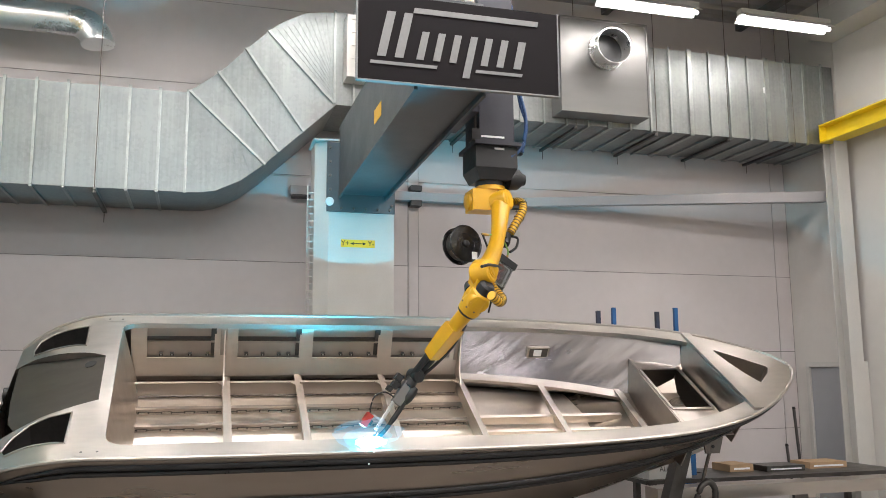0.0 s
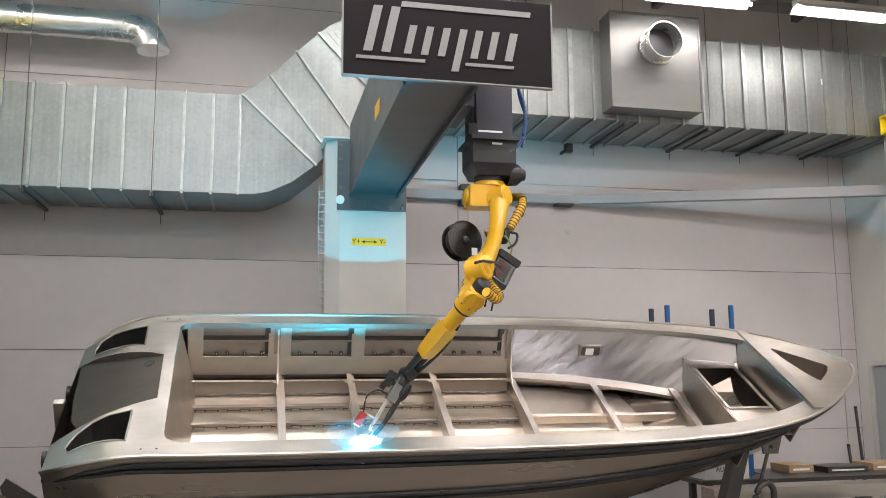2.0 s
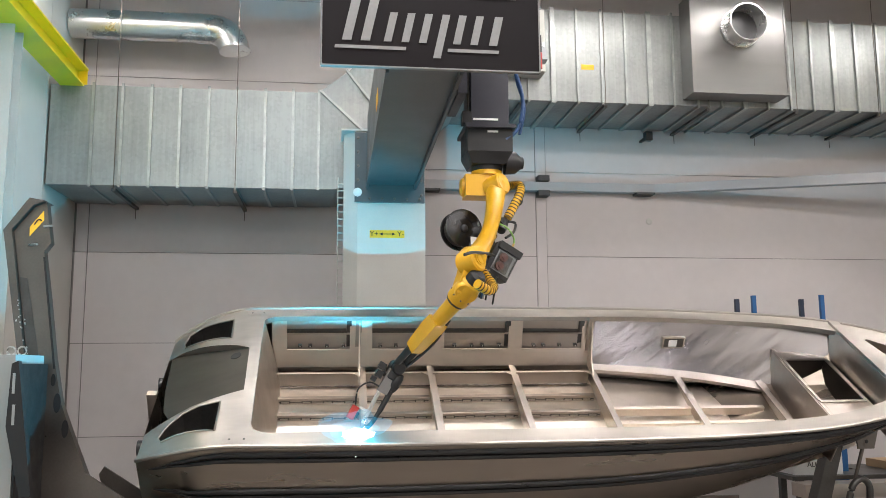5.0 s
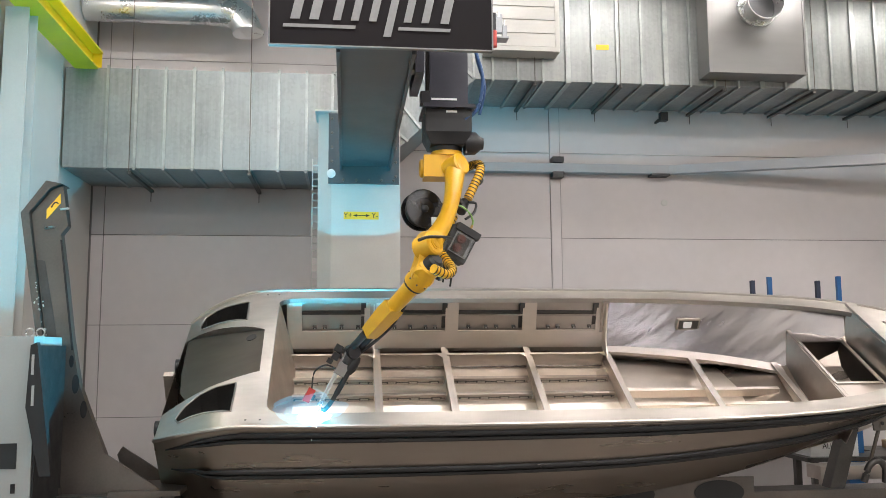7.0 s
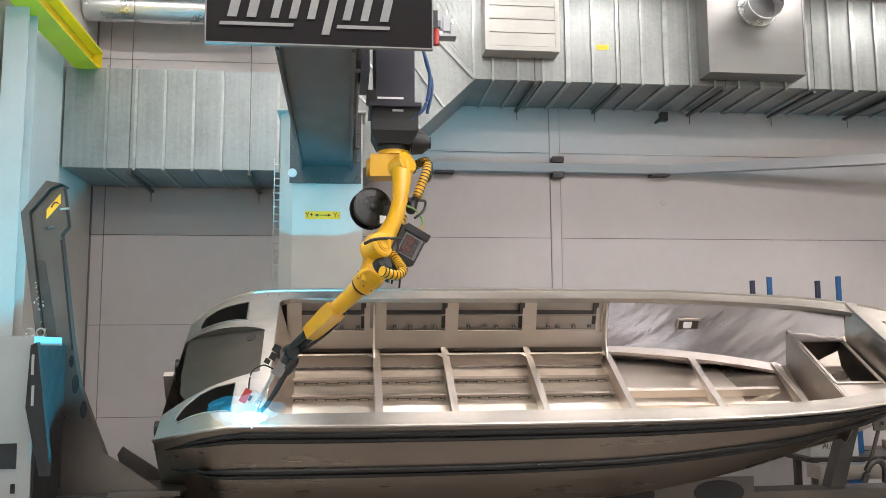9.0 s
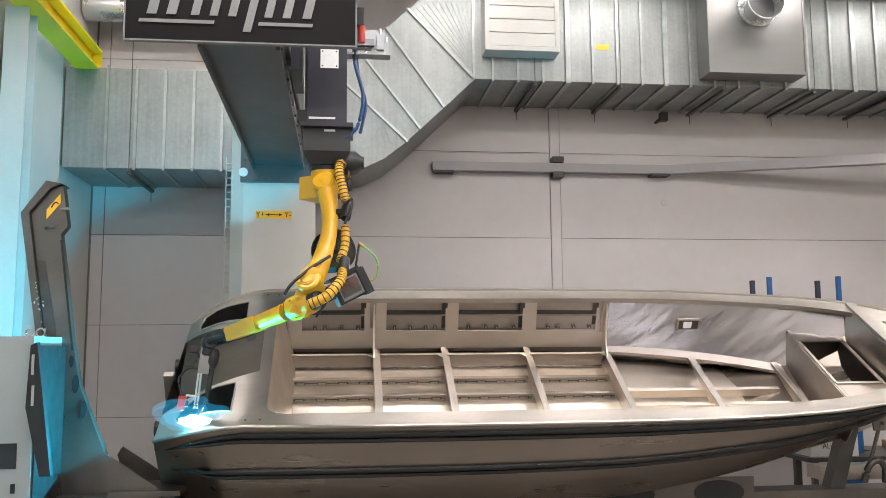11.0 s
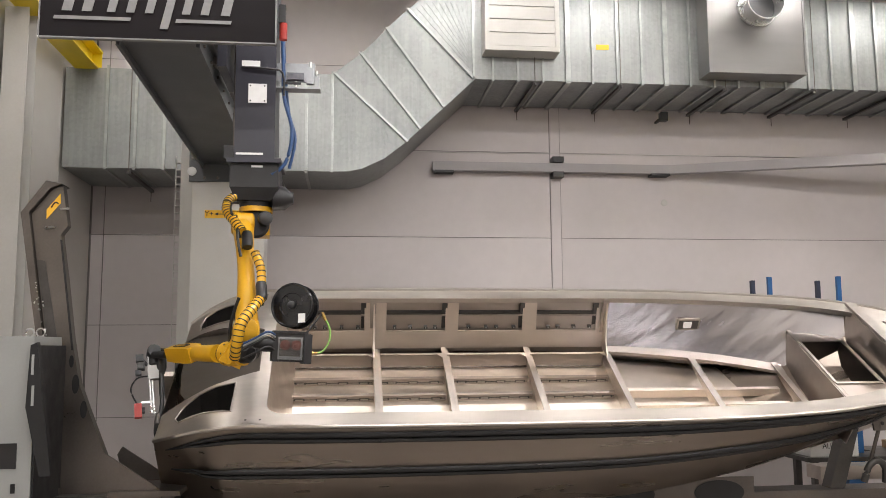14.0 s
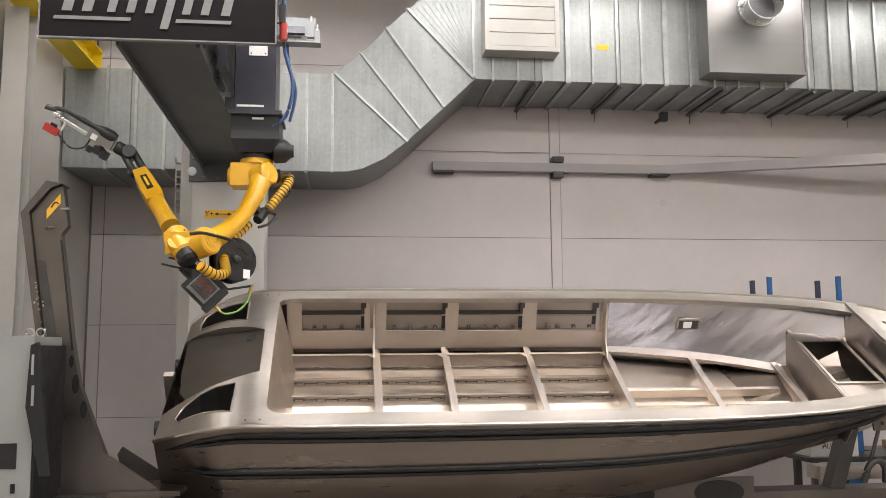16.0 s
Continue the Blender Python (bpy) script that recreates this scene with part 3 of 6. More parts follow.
def hull_at(x, col):
    """A smooth curve through the stations."""
    if x <= HULL[0][0]:
        return HULL[0][col]
    for i, (a, b) in enumerate(zip(HULL, HULL[1:])):
        if x <= b[0]:
            o, c = HULL[max(i - 1, 0)], HULL[min(i + 2, len(HULL) - 1)]
            w = b[0] - a[0]
            ma = (b[col] - o[col]) / (b[0] - o[0]) * w
            mb = (c[col] - a[col]) / (c[0] - a[0]) * w
            u = (x - a[0]) / w
            return (a[col] * (1 + 2 * u) * (1 - u) ** 2 + ma * u * (1 - u) ** 2 + b[col] * u * u * (3 - 2 * u) + mb * u * u * (u - 1))
    return HULL[-1][col]


def sag(x):
    """Height of the sheer line: the deck falls away at the stern and lifts a little at the bow."""
    if x > 3.7:
        return 0.066 * (min(x - 3.7, 1.7) / 1.4) ** 1.4
    return 0.0 if x > -0.62 else -0.19 * ((-0.62 - x) / 0.66) ** 2.1


def inner(x):
    return min(0.845, hull_at(x, 1) - 0.155 - 0.06 * max(0, x - 4.0))


def hull_point(x, u, side):
    """A point on the hull side: u 0 at the gunwale, 1 at the chine."""
    h, c, zc = hull_at(x, 1), hull_at(x, 2), hull_at(x, 3)
    z0 = sag(x)
    flare = 0.04 * math.sin(math.pi * u)
    return Vector((x, side * (h + (c - h) * u + flare * (1 if x > -1 else 0.3)), z0 + (zc - z0) * u))


def boat():
    b = thing("aluminium_boat", "unpainted welded aluminium boat hull tilted on a positioner", "boat")
    b.matrix_basis = pose(0, 6.895, 2.0, 32.2)
    xs = [s[0] for s in HULL]
    fine = sorted(set([round(-1.36 + 0.06 * i, 3) for i in range(112)] + [5.0, 5.1, 5.22, 5.31, 5.365] + xs))
    for side in (-1, 1):
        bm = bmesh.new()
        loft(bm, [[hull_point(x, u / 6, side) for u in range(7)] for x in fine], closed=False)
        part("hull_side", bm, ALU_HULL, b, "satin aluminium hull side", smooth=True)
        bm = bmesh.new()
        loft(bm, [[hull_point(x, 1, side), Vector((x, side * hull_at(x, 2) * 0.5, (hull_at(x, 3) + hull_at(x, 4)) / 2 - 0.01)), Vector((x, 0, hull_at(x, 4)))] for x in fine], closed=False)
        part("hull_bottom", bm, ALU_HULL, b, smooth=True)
        # two dark rubbing strakes, swept up at the stern
        for u0, w, x0, x1, lift in ((0.10, 0.034, -1.27, 5.3, 0.05), (0.475, 0.034, -1.25, 4.6, -0.04)):
            for k, dz in enumerate((-0.5, 0.5)):
                run = []
                n = 70
                for i in range(n + 1):
                    x = x0 + (x1 - x0) * i / n
                    uu = u0 + (lift * max(0, (-0.75 - x) / 0.5) ** 1.5 if x < -0.75 else 0) + dz * 0.052 * min(1, (x - x0) * 3)
                    p = hull_point(x, min(uu, 0.95), side)
                    p.y += side * 0.006
                    run.append(p)
                bm = bmesh.new()
                pipe(bm, run, [0.004 + (w * 0.62 - 0.004) * min(1, (i + 0.2) / 6, (n - i + 0.2) / 6) for i in range(n + 1)], 8)
                part("rubbing_strake", bm, RUBBER, b, "black rubber rubbing strake", smooth=True)
        # rolled gunwale lip
        bm = bmesh.new()
        pipe(bm, [hull_point(x, 0, side) + Vector((0, -side * 0.004, 0.0)) for x in fine], 0.016, 8)
        part("gunwale_lip", bm, ALU_DECK, b, smooth=True)
    bm = bmesh.new()
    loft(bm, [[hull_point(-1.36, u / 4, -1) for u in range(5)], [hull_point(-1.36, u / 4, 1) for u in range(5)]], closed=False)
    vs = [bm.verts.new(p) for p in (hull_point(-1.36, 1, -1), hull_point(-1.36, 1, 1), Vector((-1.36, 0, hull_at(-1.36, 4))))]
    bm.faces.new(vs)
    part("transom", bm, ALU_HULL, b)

    # deck sheet with cut-outs
    def loop(bm, pts):
        v = [bm.verts.new((x, y, 0)) for x, y in pts]
        return [bm.edges.new((v[i], v[(i + 1) % len(v)])) for i in range(len(v))]
    right = [(x, -hull_at(x, 1)) for x in fine]
    left = [(x, hull_at(x, 1)) for x in fine][::-1]
    notch = [(-1.36, 0.50), (-1.24, 0.505), (-1.11, 0.475), (-0.92, 0.417), (-0.78, 0.375), (-0.672, 0.318), (-0.657, -0.298), (-0.77, -0.341), (-0.89, -0.379), (-1.02, -0.41), (-1.16, -0.46), (-1.36, -0.52)]
    cock = []
    for i in range(41):
        x = -0.42 + (4.61 + 0.42) * i / 40
        cock.append((x, -inner(x)))
    cock = [(-0.588, 0.74), (-0.567, -0.72), (-0.56, -0.76), (-0.54, -0.80), (-0.49, -0.835)] + cock + [(x, -y) for x, y in cock[::-1]] + [(-0.50, 0.835), (-0.555, 0.81), (-0.58, 0.78)]
    pockets = []
    for s in (-1, 1):
        p = [(-0.815, -0.432), (-0.814, -0.793), (-0.86, -0.775), (-0.937, -0.757), (-1.02, -0.740), (-1.10, -0.735), (-1.195, -0.746), (-1.228, -0.682),
             (-1.20, -0.61), (-1.172, -0.56), (-1.08, -0.48), (-1.02, -0.46), (-0.961, -0.441)]
        if s > 0:
            p = [(-0.848, 0.815), (-0.838, 0.50), (-0.91, 0.527), (-0.991, 0.544), (-1.06, 0.554), (-1.122, 0.563), (-1.233, 0.575), (-1.25, 0.646),
                 (-1.221, 0.77), (-1.126, 0.818), (-1.05, 0.822), (-0.973, 0.82)]
        pockets.append(p)
    hawse = [(4.775, 0.33), (4.80, 0.335), (5.14, 0.01), (5.145, -0.02), (5.09, -0.10), (4.94, -0.235), (4.92, -0.23), (4.865, -0.09), (4.81, 0.115)]
    bm = bmesh.new()
    edges = loop(bm, right + left + notch)
    for h in [cock, hawse] + pockets:
        edges += loop(bm, h)
    bmesh.ops.triangle_fill(bm, use_beauty=True, use_dissolve=False, edges=edges)
    for x in (-1.3, -1.2, -1.12, -1.04, -0.96, -0.88, -0.80, -0.72, -0.62, 3.7, 3.9, 4.1, 4.3, 4.5, 4.7, 4.85, 5.0, 5.15, 5.28):
        bmesh.ops.bisect_plane(bm, geom=bm.verts[:] + bm.edges[:] + bm.faces[:], plane_co=(x, 0, 0), plane_no=(1, 0, 0))
    for v in bm.verts:
        v.co.z = sag(v.co.x)
    part("deck", bm, ALU_DECK, b, "satin aluminium gunwale and stern deck sheet", smooth=True)

    def wall_ring(name, pts, deep, material, bottom=None, label="", closed=True):
        bm = bmesh.new()
        loft(bm, [[(x, y, sag(x) - 0.001) for x, y in pts], [(x, y, sag(x) - deep) for x, y in pts]], closed=closed, caps=False)
        if bottom:
            bm.faces.new([bm.verts.new((x, y, sag(x) - deep + 0.004)) for x, y in pts])
        return part(name, bm, bottom or material, b, label)
    wall_ring("deck_lip", cock, 0.045, ALU_DECK)
    # pocket insides coloured dark, which paints in their shade
    for p in pockets:
        wall_ring("stern_pocket", p, 0.26, ALU_DARK, STEEL_DARK, "open storage pocket cut in the stern deck")
        bm = bmesh.new()
        pipe(bm, [(x, y, sag(x) + 0.004) for x, y in p + p[:1]], 0.007, 6)
        part("pocket_rim", bm, ALU_DECK, b, smooth=True)
    wall_ring("anchor_opening", hawse, 0.30, ALU_DARK, ALU_DARK, "open anchor locker in the foredeck")
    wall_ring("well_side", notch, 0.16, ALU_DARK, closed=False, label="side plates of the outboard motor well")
    # flat splash plate sloping down through the motor well
    def well_z(x):
        return -0.006 - 0.32 * (-0.665 - x)
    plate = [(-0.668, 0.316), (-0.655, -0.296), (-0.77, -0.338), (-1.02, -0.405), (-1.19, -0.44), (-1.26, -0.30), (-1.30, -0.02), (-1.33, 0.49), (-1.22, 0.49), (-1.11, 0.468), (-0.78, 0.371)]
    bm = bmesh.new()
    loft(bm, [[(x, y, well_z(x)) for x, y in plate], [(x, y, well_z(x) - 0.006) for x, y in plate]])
    # dimmed metal: the dark reflection is in the plate's colour
    part("splash_plate", bm, ALU_DIM, b, "satin plate of the motor well")
    bm = bmesh.new()
    turned(bm, (-0.775, 0.255, well_z(-0.775)), (-0.3, 0, 1), [(0, 0.045), (0.003, 0.045)], 20)
    part("cable_hole", bm, BLACK, b, "dark cable hole")
    for s in (-1, 1):
        bm = bmesh.new()
        turned(bm, (-1.365, s * 0.42 - 0.1, -0.36), (-1, 0, 0), [(0, 0.06), (0.05, 0.06)], 18)
        part("drain_fitting", bm, RUBBER, b, smooth=True)
        bm = bmesh.new()
        ring = [(0.055 * (1 if math.cos(q) > 0 else -1) + 0.042 * math.cos(q), 0.042 * math.sin(q)) for q in [math.pi * 2 * (k + 0.5) / 24 for k in range(24)]]
        loft(bm, [[(-0.648 + px, s * 0.91 + py, z) for px, py in ring] for z in (0.0003, 0.0010)])
        pad = part("deck_pad", bm, ALU_DECK, b, "small oval cleat pad")
        bm = bmesh.new()
        for dx in (-0.05, 0.05):
            turned(bm, (-0.648 + dx, s * 0.91, 0.001), (0, 0, 1), [(0, 0.009), (0.0004, 0.008)], 10)
        part("pad_screw", bm, STEEL_DARK, pad)
    boxes("transom_bracket", ALU_DARK, b, (-1.44, -1.365, -0.03, 0.03, -0.6, -0.22), bevel=0.006)

    # ---- inside ----
    zs, zf = -0.37, -0.50  # shelf line and floor edge
    fx = [round(-0.53 + 0.11 * i, 3) for i in range(47)]

    def side_y(x, z):
        """Half breadth of the inner side at depth z."""
        top = hull_at(x, 1) - 0.05
        return top + (hull_at(x, 2) - 0.05 - top) * min(1, -z / 0.62)
    for side in (-1, 1):
        # inner side uses the duller copy, so the windows show painted shade
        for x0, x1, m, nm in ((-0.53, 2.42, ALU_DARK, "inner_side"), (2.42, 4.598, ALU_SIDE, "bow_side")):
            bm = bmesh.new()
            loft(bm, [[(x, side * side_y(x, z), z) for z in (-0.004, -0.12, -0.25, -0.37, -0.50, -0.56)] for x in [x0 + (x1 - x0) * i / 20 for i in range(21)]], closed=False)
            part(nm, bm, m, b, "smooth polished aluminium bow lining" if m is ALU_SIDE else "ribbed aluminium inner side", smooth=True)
        # liner sheet with window cut-outs, rails and clips seen through them
        def lined(z):
            return 0.905 - 0.10 * (-z / 0.5)
        wins = ((-0.40, 0.16), (0.36, 0.90), (1.02, 1.62), (1.75, 2.32))
        cuts = sorted([-0.53, 2.41] + [v for w in wins for v in w])
        def strip_of(x0, x1, z0, z1):
            bm = bmesh.new()
            loft(bm, [[(x0, side * lined(z0), z0), (x1, side * lined(z0), z0), (x1, side * (lined(z0) + 0.012), z0), (x0, side * (lined(z0) + 0.012), z0)],
                      [(x0, side * lined(z1), z1), (x1, side * lined(z1), z1), (x1, side * (lined(z1) + 0.012), z1), (x0, side * (lined(z1) + 0.012), z1)]])
            part("liner_strip", bm, ALU, b)
        for z0, z1, solid in ((-0.004, -0.045, True), (-0.045, -0.335, False), (-0.335, -0.50, True)):
            if solid:
                strip_of(cuts[0], cuts[-1], z0, z1)
                continue
            for x0, x1 in list(zip(cuts, cuts[1:]))[::2]:
                strip_of(x0, x1, z0, z1)
        for x0, x1 in wins:
            y = lined(-0.15)
            for z0, z1, d in ((-0.185, -0.20, 0.004), (-0.31, -0.335, -0.035)):
                ys = sorted((side * (y - d), side * (y + 0.055)))
                boxes("side_rail", ALU_DECK if d > 0 else ALU_DARK, b, (x0 - 0.02, x1 + 0.02, ys[0], ys[1], z1, z0), bevel=0.004)
            # dark box stands for the shaded gap at the window's right edge
            ys = sorted((side * (lined(-0.2) + 0.016), side * (lined(-0.2) + 0.05)))
            boxes("gap_shade", STEEL_DARK, b, (x1 - 0.03, x1 + 0.015, ys[0], ys[1], -0.33, -0.05))
            # dark strip drawn just above the rail
            ys = sorted((side * (y - 0.001), side * (y + 0.05)))
            boxes("rail_dark_strip", STEEL_DARK, b, (x0 - 0.02, x1 - 0.031, ys[0], ys[1], -0.184, -0.166))
            for k in range(4):
                xx = x0 + 0.06 + (x1 - x0 - 0.12) * (k + 0.15 * ((k * 7 + int(x0 * 10)) % 3)) / 3.4
                ys2 = sorted((side * (lined(-0.3) - 0.004), side * (lined(-0.3) + 0.03)))
                cl = boxes("slot_clip", STEEL_DARK, b, (xx, xx + 0.032, ys2[0], ys2[1], -0.314, -0.295), bevel=0.005)
                yc = sorted((side * (lined(-0.3) - 0.010), side * (lined(-0.3) - 0.005)))
                boxes("clip_nut", WHITE, cl, (xx + 0.011, xx + 0.021, yc[0], yc[1], -0.309, -0.300))
        # longitudinal side girder with its bright cap
        for x0, x1 in ((-0.53, 0.235), (0.305, 2.38)):
            ys = sorted((side * 0.69, side * 0.718))
            boxes("girder_cap", ALU_DECK, b, (x0, x1, ys[0], ys[1], -0.508, -0.50), bevel=0.002)
            ys = sorted((side * 0.692, side * 0.70))
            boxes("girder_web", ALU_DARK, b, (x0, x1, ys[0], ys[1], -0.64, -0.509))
            bm = bmesh.new()
            n = int((x1 - x0) / 0.03)
            pipe(bm, [(x0 + (x1 - x0) * k / n, side * 0.688, -0.630 + 0.0012 * math.sin(k * 2.3)) for k in range(n + 1)], [0.006 + 0.0012 * math.sin(k * 1.7) for k in range(n + 1)], 6)
            part("weld_bead", bm, ALU_DIM, b, smooth=True)
    # floor plates, a shallow vee
    bm = bmesh.new()
    loft(bm, [[(x, s * min(side_y(x, -0.6), 0.80) * k, -0.635 - 0.08 * (1 - k)) for s, k in ((-1, 1), (-1, 0.5), (1, 0), (1, 0.5), (1, 1))] for x in fx], closed=False)
    part("floor_plate", bm, ALU_FLOOR, b, "bare aluminium bottom plating")
    # transverse frames
    for x, full in ((0.27, True), (0.90, False), (1.67, False), (2.42, True)):
        w = 0.034
        yy = side_y(x, -0.5) - 0.005
        bm = bmesh.new()
        prism(bm, [(-yy, -0.50), (yy, -0.50), (yy, -0.63), (0, -0.71), (-yy, -0.63)], "x", x - 0.006, x + 0.006)
        part("floor_frame", bm, ALU, b)
        boxes("frame_cap", ALU_DECK, b, (x - w, x + w * 0.25, -yy, yy, -0.50, -0.492), bevel=0.002)
        # lip in the duller copy stands for the frame's shaded edge
        boxes("cap_lip", ALU_DARK, b, (x + w * 0.25 + 0.001, x + w, -yy, yy, -0.53, -0.516), bevel=0.002)
        for s in (-1, 1):
            bm = bmesh.new()
            prism(bm, [(x - w - 0.06, s * 0.70), (x - w - 0.001, s * 0.70), (x - w - 0.001, s * 0.64)], "z", -0.499, -0.493)
            part("gusset", bm, ALU_DECK, b)
        if full:
            for s in (-1, 1):
                bm = bmesh.new()
                t0 = side_y(x, -0.02)
                pts = [(s * (t0 - 0.002), -0.02), (s * (t0 - 0.10), -0.02), (s * (yy - 0.10), -0.38), (s * (yy - 0.22), -0.49), (s * yy, -0.49)]
                prism(bm, pts, "x", x - 0.03, x - 0.018)
                part("side_bracket", bm, ALU, b, bevel=0.002)
                if x < 1:
                    bm = bmesh.new()
                    prism(bm, [(s * (t0 - 0.03), -0.02), (s * (t0 - 0.085), -0.02), (s * (yy - 0.07), -0.49), (s * (yy - 0.02), -0.49)], "x", x - 0.012, x + 0.045)
                    part("frame_upright", bm, ALU, b, bevel=0.003)
                boxes("bracket_cap", ALU_DECK, b, (x - 0.06, x - 0.005, *sorted((s * (t0 - 0.112), s * (t0 - 0.101))), -0.40, -0.02))
    # longitudinal stringers with slots
    cells = ((-0.5, 0.24), (0.30, 0.87), (0.93, 1.64), (1.70, 2.39))
    for y in (-0.5, -0.25, 0.02, 0.27, 0.485):
        for x0, x1 in cells:
            z = -0.635 - 0.08 * (1 - abs(y) / 0.8)
            # stringers take the duller copy for the dark they would mirror
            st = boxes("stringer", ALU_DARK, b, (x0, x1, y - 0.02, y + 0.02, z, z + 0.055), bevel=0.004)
            if y > 0.2:
                boxes("slot_groove", STEEL_DARK, st, (x0 + 0.01, x1 - 0.01, y - 0.0225, y - 0.0204, z + 0.019, z + 0.027))
                n = max(2, int((x1 - x0) / 0.17))
                for k in range(n):
                    xx = x0 + (k + 0.3) * (x1 - x0) / n
                    boxes("slot", STEEL_DARK, st, (xx, xx + 0.09, y - 0.024, y - 0.0228, z + 0.012, z + 0.034))
                    boxes("slot_edge", ALU_DECK, st, (xx + 0.012, xx + 0.078, y - 0.028, y - 0.0245, z + 0.016, z + 0.029))
    # stern inner wall
    bm = bmesh.new()
    prism(bm, [(-0.592, -0.01), (-0.584, -0.01), (-0.452, -0.66), (-0.462, -0.66)], "y", -0.80, 0.80)
    part("stern_wall", bm, ALU, b, "sloping aluminium stern lining")
    # bow floor: tapering frames and a curved margin plate
    for x in (3.21, 3.98):
        yy = side_y(x, -0.5) - 0.02
        bm = bmesh.new()
        prism(bm, [(-yy, -0.52), (yy, -0.52), (yy, -0.55), (0, -0.64), (-yy, -0.55)], "x", x - 0.006, x + 0.006)
        part("floor_frame", bm, ALU, b)
        boxes("frame_cap", ALU_DECK, b, (x - 0.03, x + 0.03, -yy, yy, -0.52, -0.512), bevel=0.002)
    for s in (-1, 1):
        bm = bmesh.new()
        loft(bm, [[(x, s * (side_y(x, -0.5) - 0.004), -0.495 - 0.02 * (x - 2.44)), (x, s * (side_y(x, -0.5) - 0.10 - 0.03 * (x - 2.44)), -0.50 - 0.02 * (x - 2.44)),
                   (x, s * (side_y(x, -0.5) - 0.10 - 0.03 * (x - 2.44)), -0.53 - 0.02 * (x - 2.44))] for x in [2.44 + 0.1 * i for i in range(17)]], closed=False)
        part("margin_plate", bm, ALU_DECK, b)
    for y in (-0.25, 0.0, 0.22):
        boxes("bow_stringer", ALU_FLOOR, b, (2.45, 3.9, y - 0.02, y + 0.02, -0.655, -0.58), bevel=0.004)
    # latch recess in the bow lining
    x, y = 3.20, side_y(3.20, -0.24)
    la = boxes("latch_frame", ALU_DECK, b, (x - 0.11, x + 0.11, y - 0.035, y - 0.005, -0.315, -0.20), label="small bright rectangular fitting", bevel=0.004)
    boxes("latch_dark", STEEL_DARK, la, (x - 0.095, x + 0.095, y - 0.037, y - 0.0355, -0.302, -0.213))
    boxes("latch_plate", WHITE, la, (x - 0.05, x + 0.03, y - 0.042, y - 0.0375, -0.292, -0.225), bevel=0.003)
    # bow bulkhead and anchor box
    xb = 4.10
    yy = side_y(xb, -0.3)
    bm = bmesh.new()
    prism(bm, [(-yy, -0.245), (yy - 0.01, -0.245), (yy - 0.09, -0.58), (0, -0.62), (-yy + 0.05, -0.58)], "x", xb - 0.005, xb + 0.005)
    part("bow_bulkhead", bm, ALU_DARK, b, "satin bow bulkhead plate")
    bm = bmesh.new()
    x0, x1, ya, yb2, zt = 4.14, 4.52, -0.20, 0.44, -0.235
    pts = [(x0, ya), (x1, ya), (x1, yb2), (x0, yb2)]
    bm = bmesh.new()
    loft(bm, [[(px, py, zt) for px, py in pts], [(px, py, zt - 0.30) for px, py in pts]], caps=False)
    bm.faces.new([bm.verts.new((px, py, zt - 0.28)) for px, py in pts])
    # shade inside the locker is put into this darker metal
    part("locker_box", bm, ALU_DIM, b, "open anchor locker box with a bright rim")
    boxes("locker_rim", ALU_DECK, b, (x0 - 0.02, x1 + 0.02, ya - 0.03, ya, zt - 0.004, zt + 0.006), (x0 - 0.02, x1 + 0.02, yb2, yb2 + 0.03, zt - 0.004, zt + 0.006),
          (x0 - 0.03, x0 - 0.004, ya, yb2, zt - 0.004, zt + 0.006), (x1 + 0.004, x1 + 0.03, ya, yb2, zt - 0.004, zt + 0.006))
    boxes("locker_shelf", ALU_DARK, b, (4.106, x0 - 0.001, -0.66, 0.66, zt - 0.012, zt - 0.005), (x1 + 0.001, 4.574, -0.5, 0.5, zt - 0.012, zt - 0.005),
          (x0, x1, yb2 + 0.001, 0.60, zt - 0.012, zt - 0.005), (x0, x1, -0.60, ya - 0.001, zt - 0.012, zt - 0.005), label="satin shelf round the locker")
    bm = bmesh.new()
    prism(bm, [(-0.60, 0.03), (0.60, 0.03), (0.5, -0.40), (-0.5, -0.40)], "x", 4.60, 4.61)
    part("locker_bulkhead", bm, ALU_DARK, b)
    boxes("bow_crossbar", ALU_DECK, b, (4.60, 4.69, -0.645, 0.645, sag(4.6) + 0.004, sag(4.69) + 0.022), bevel=0.005)
    return b


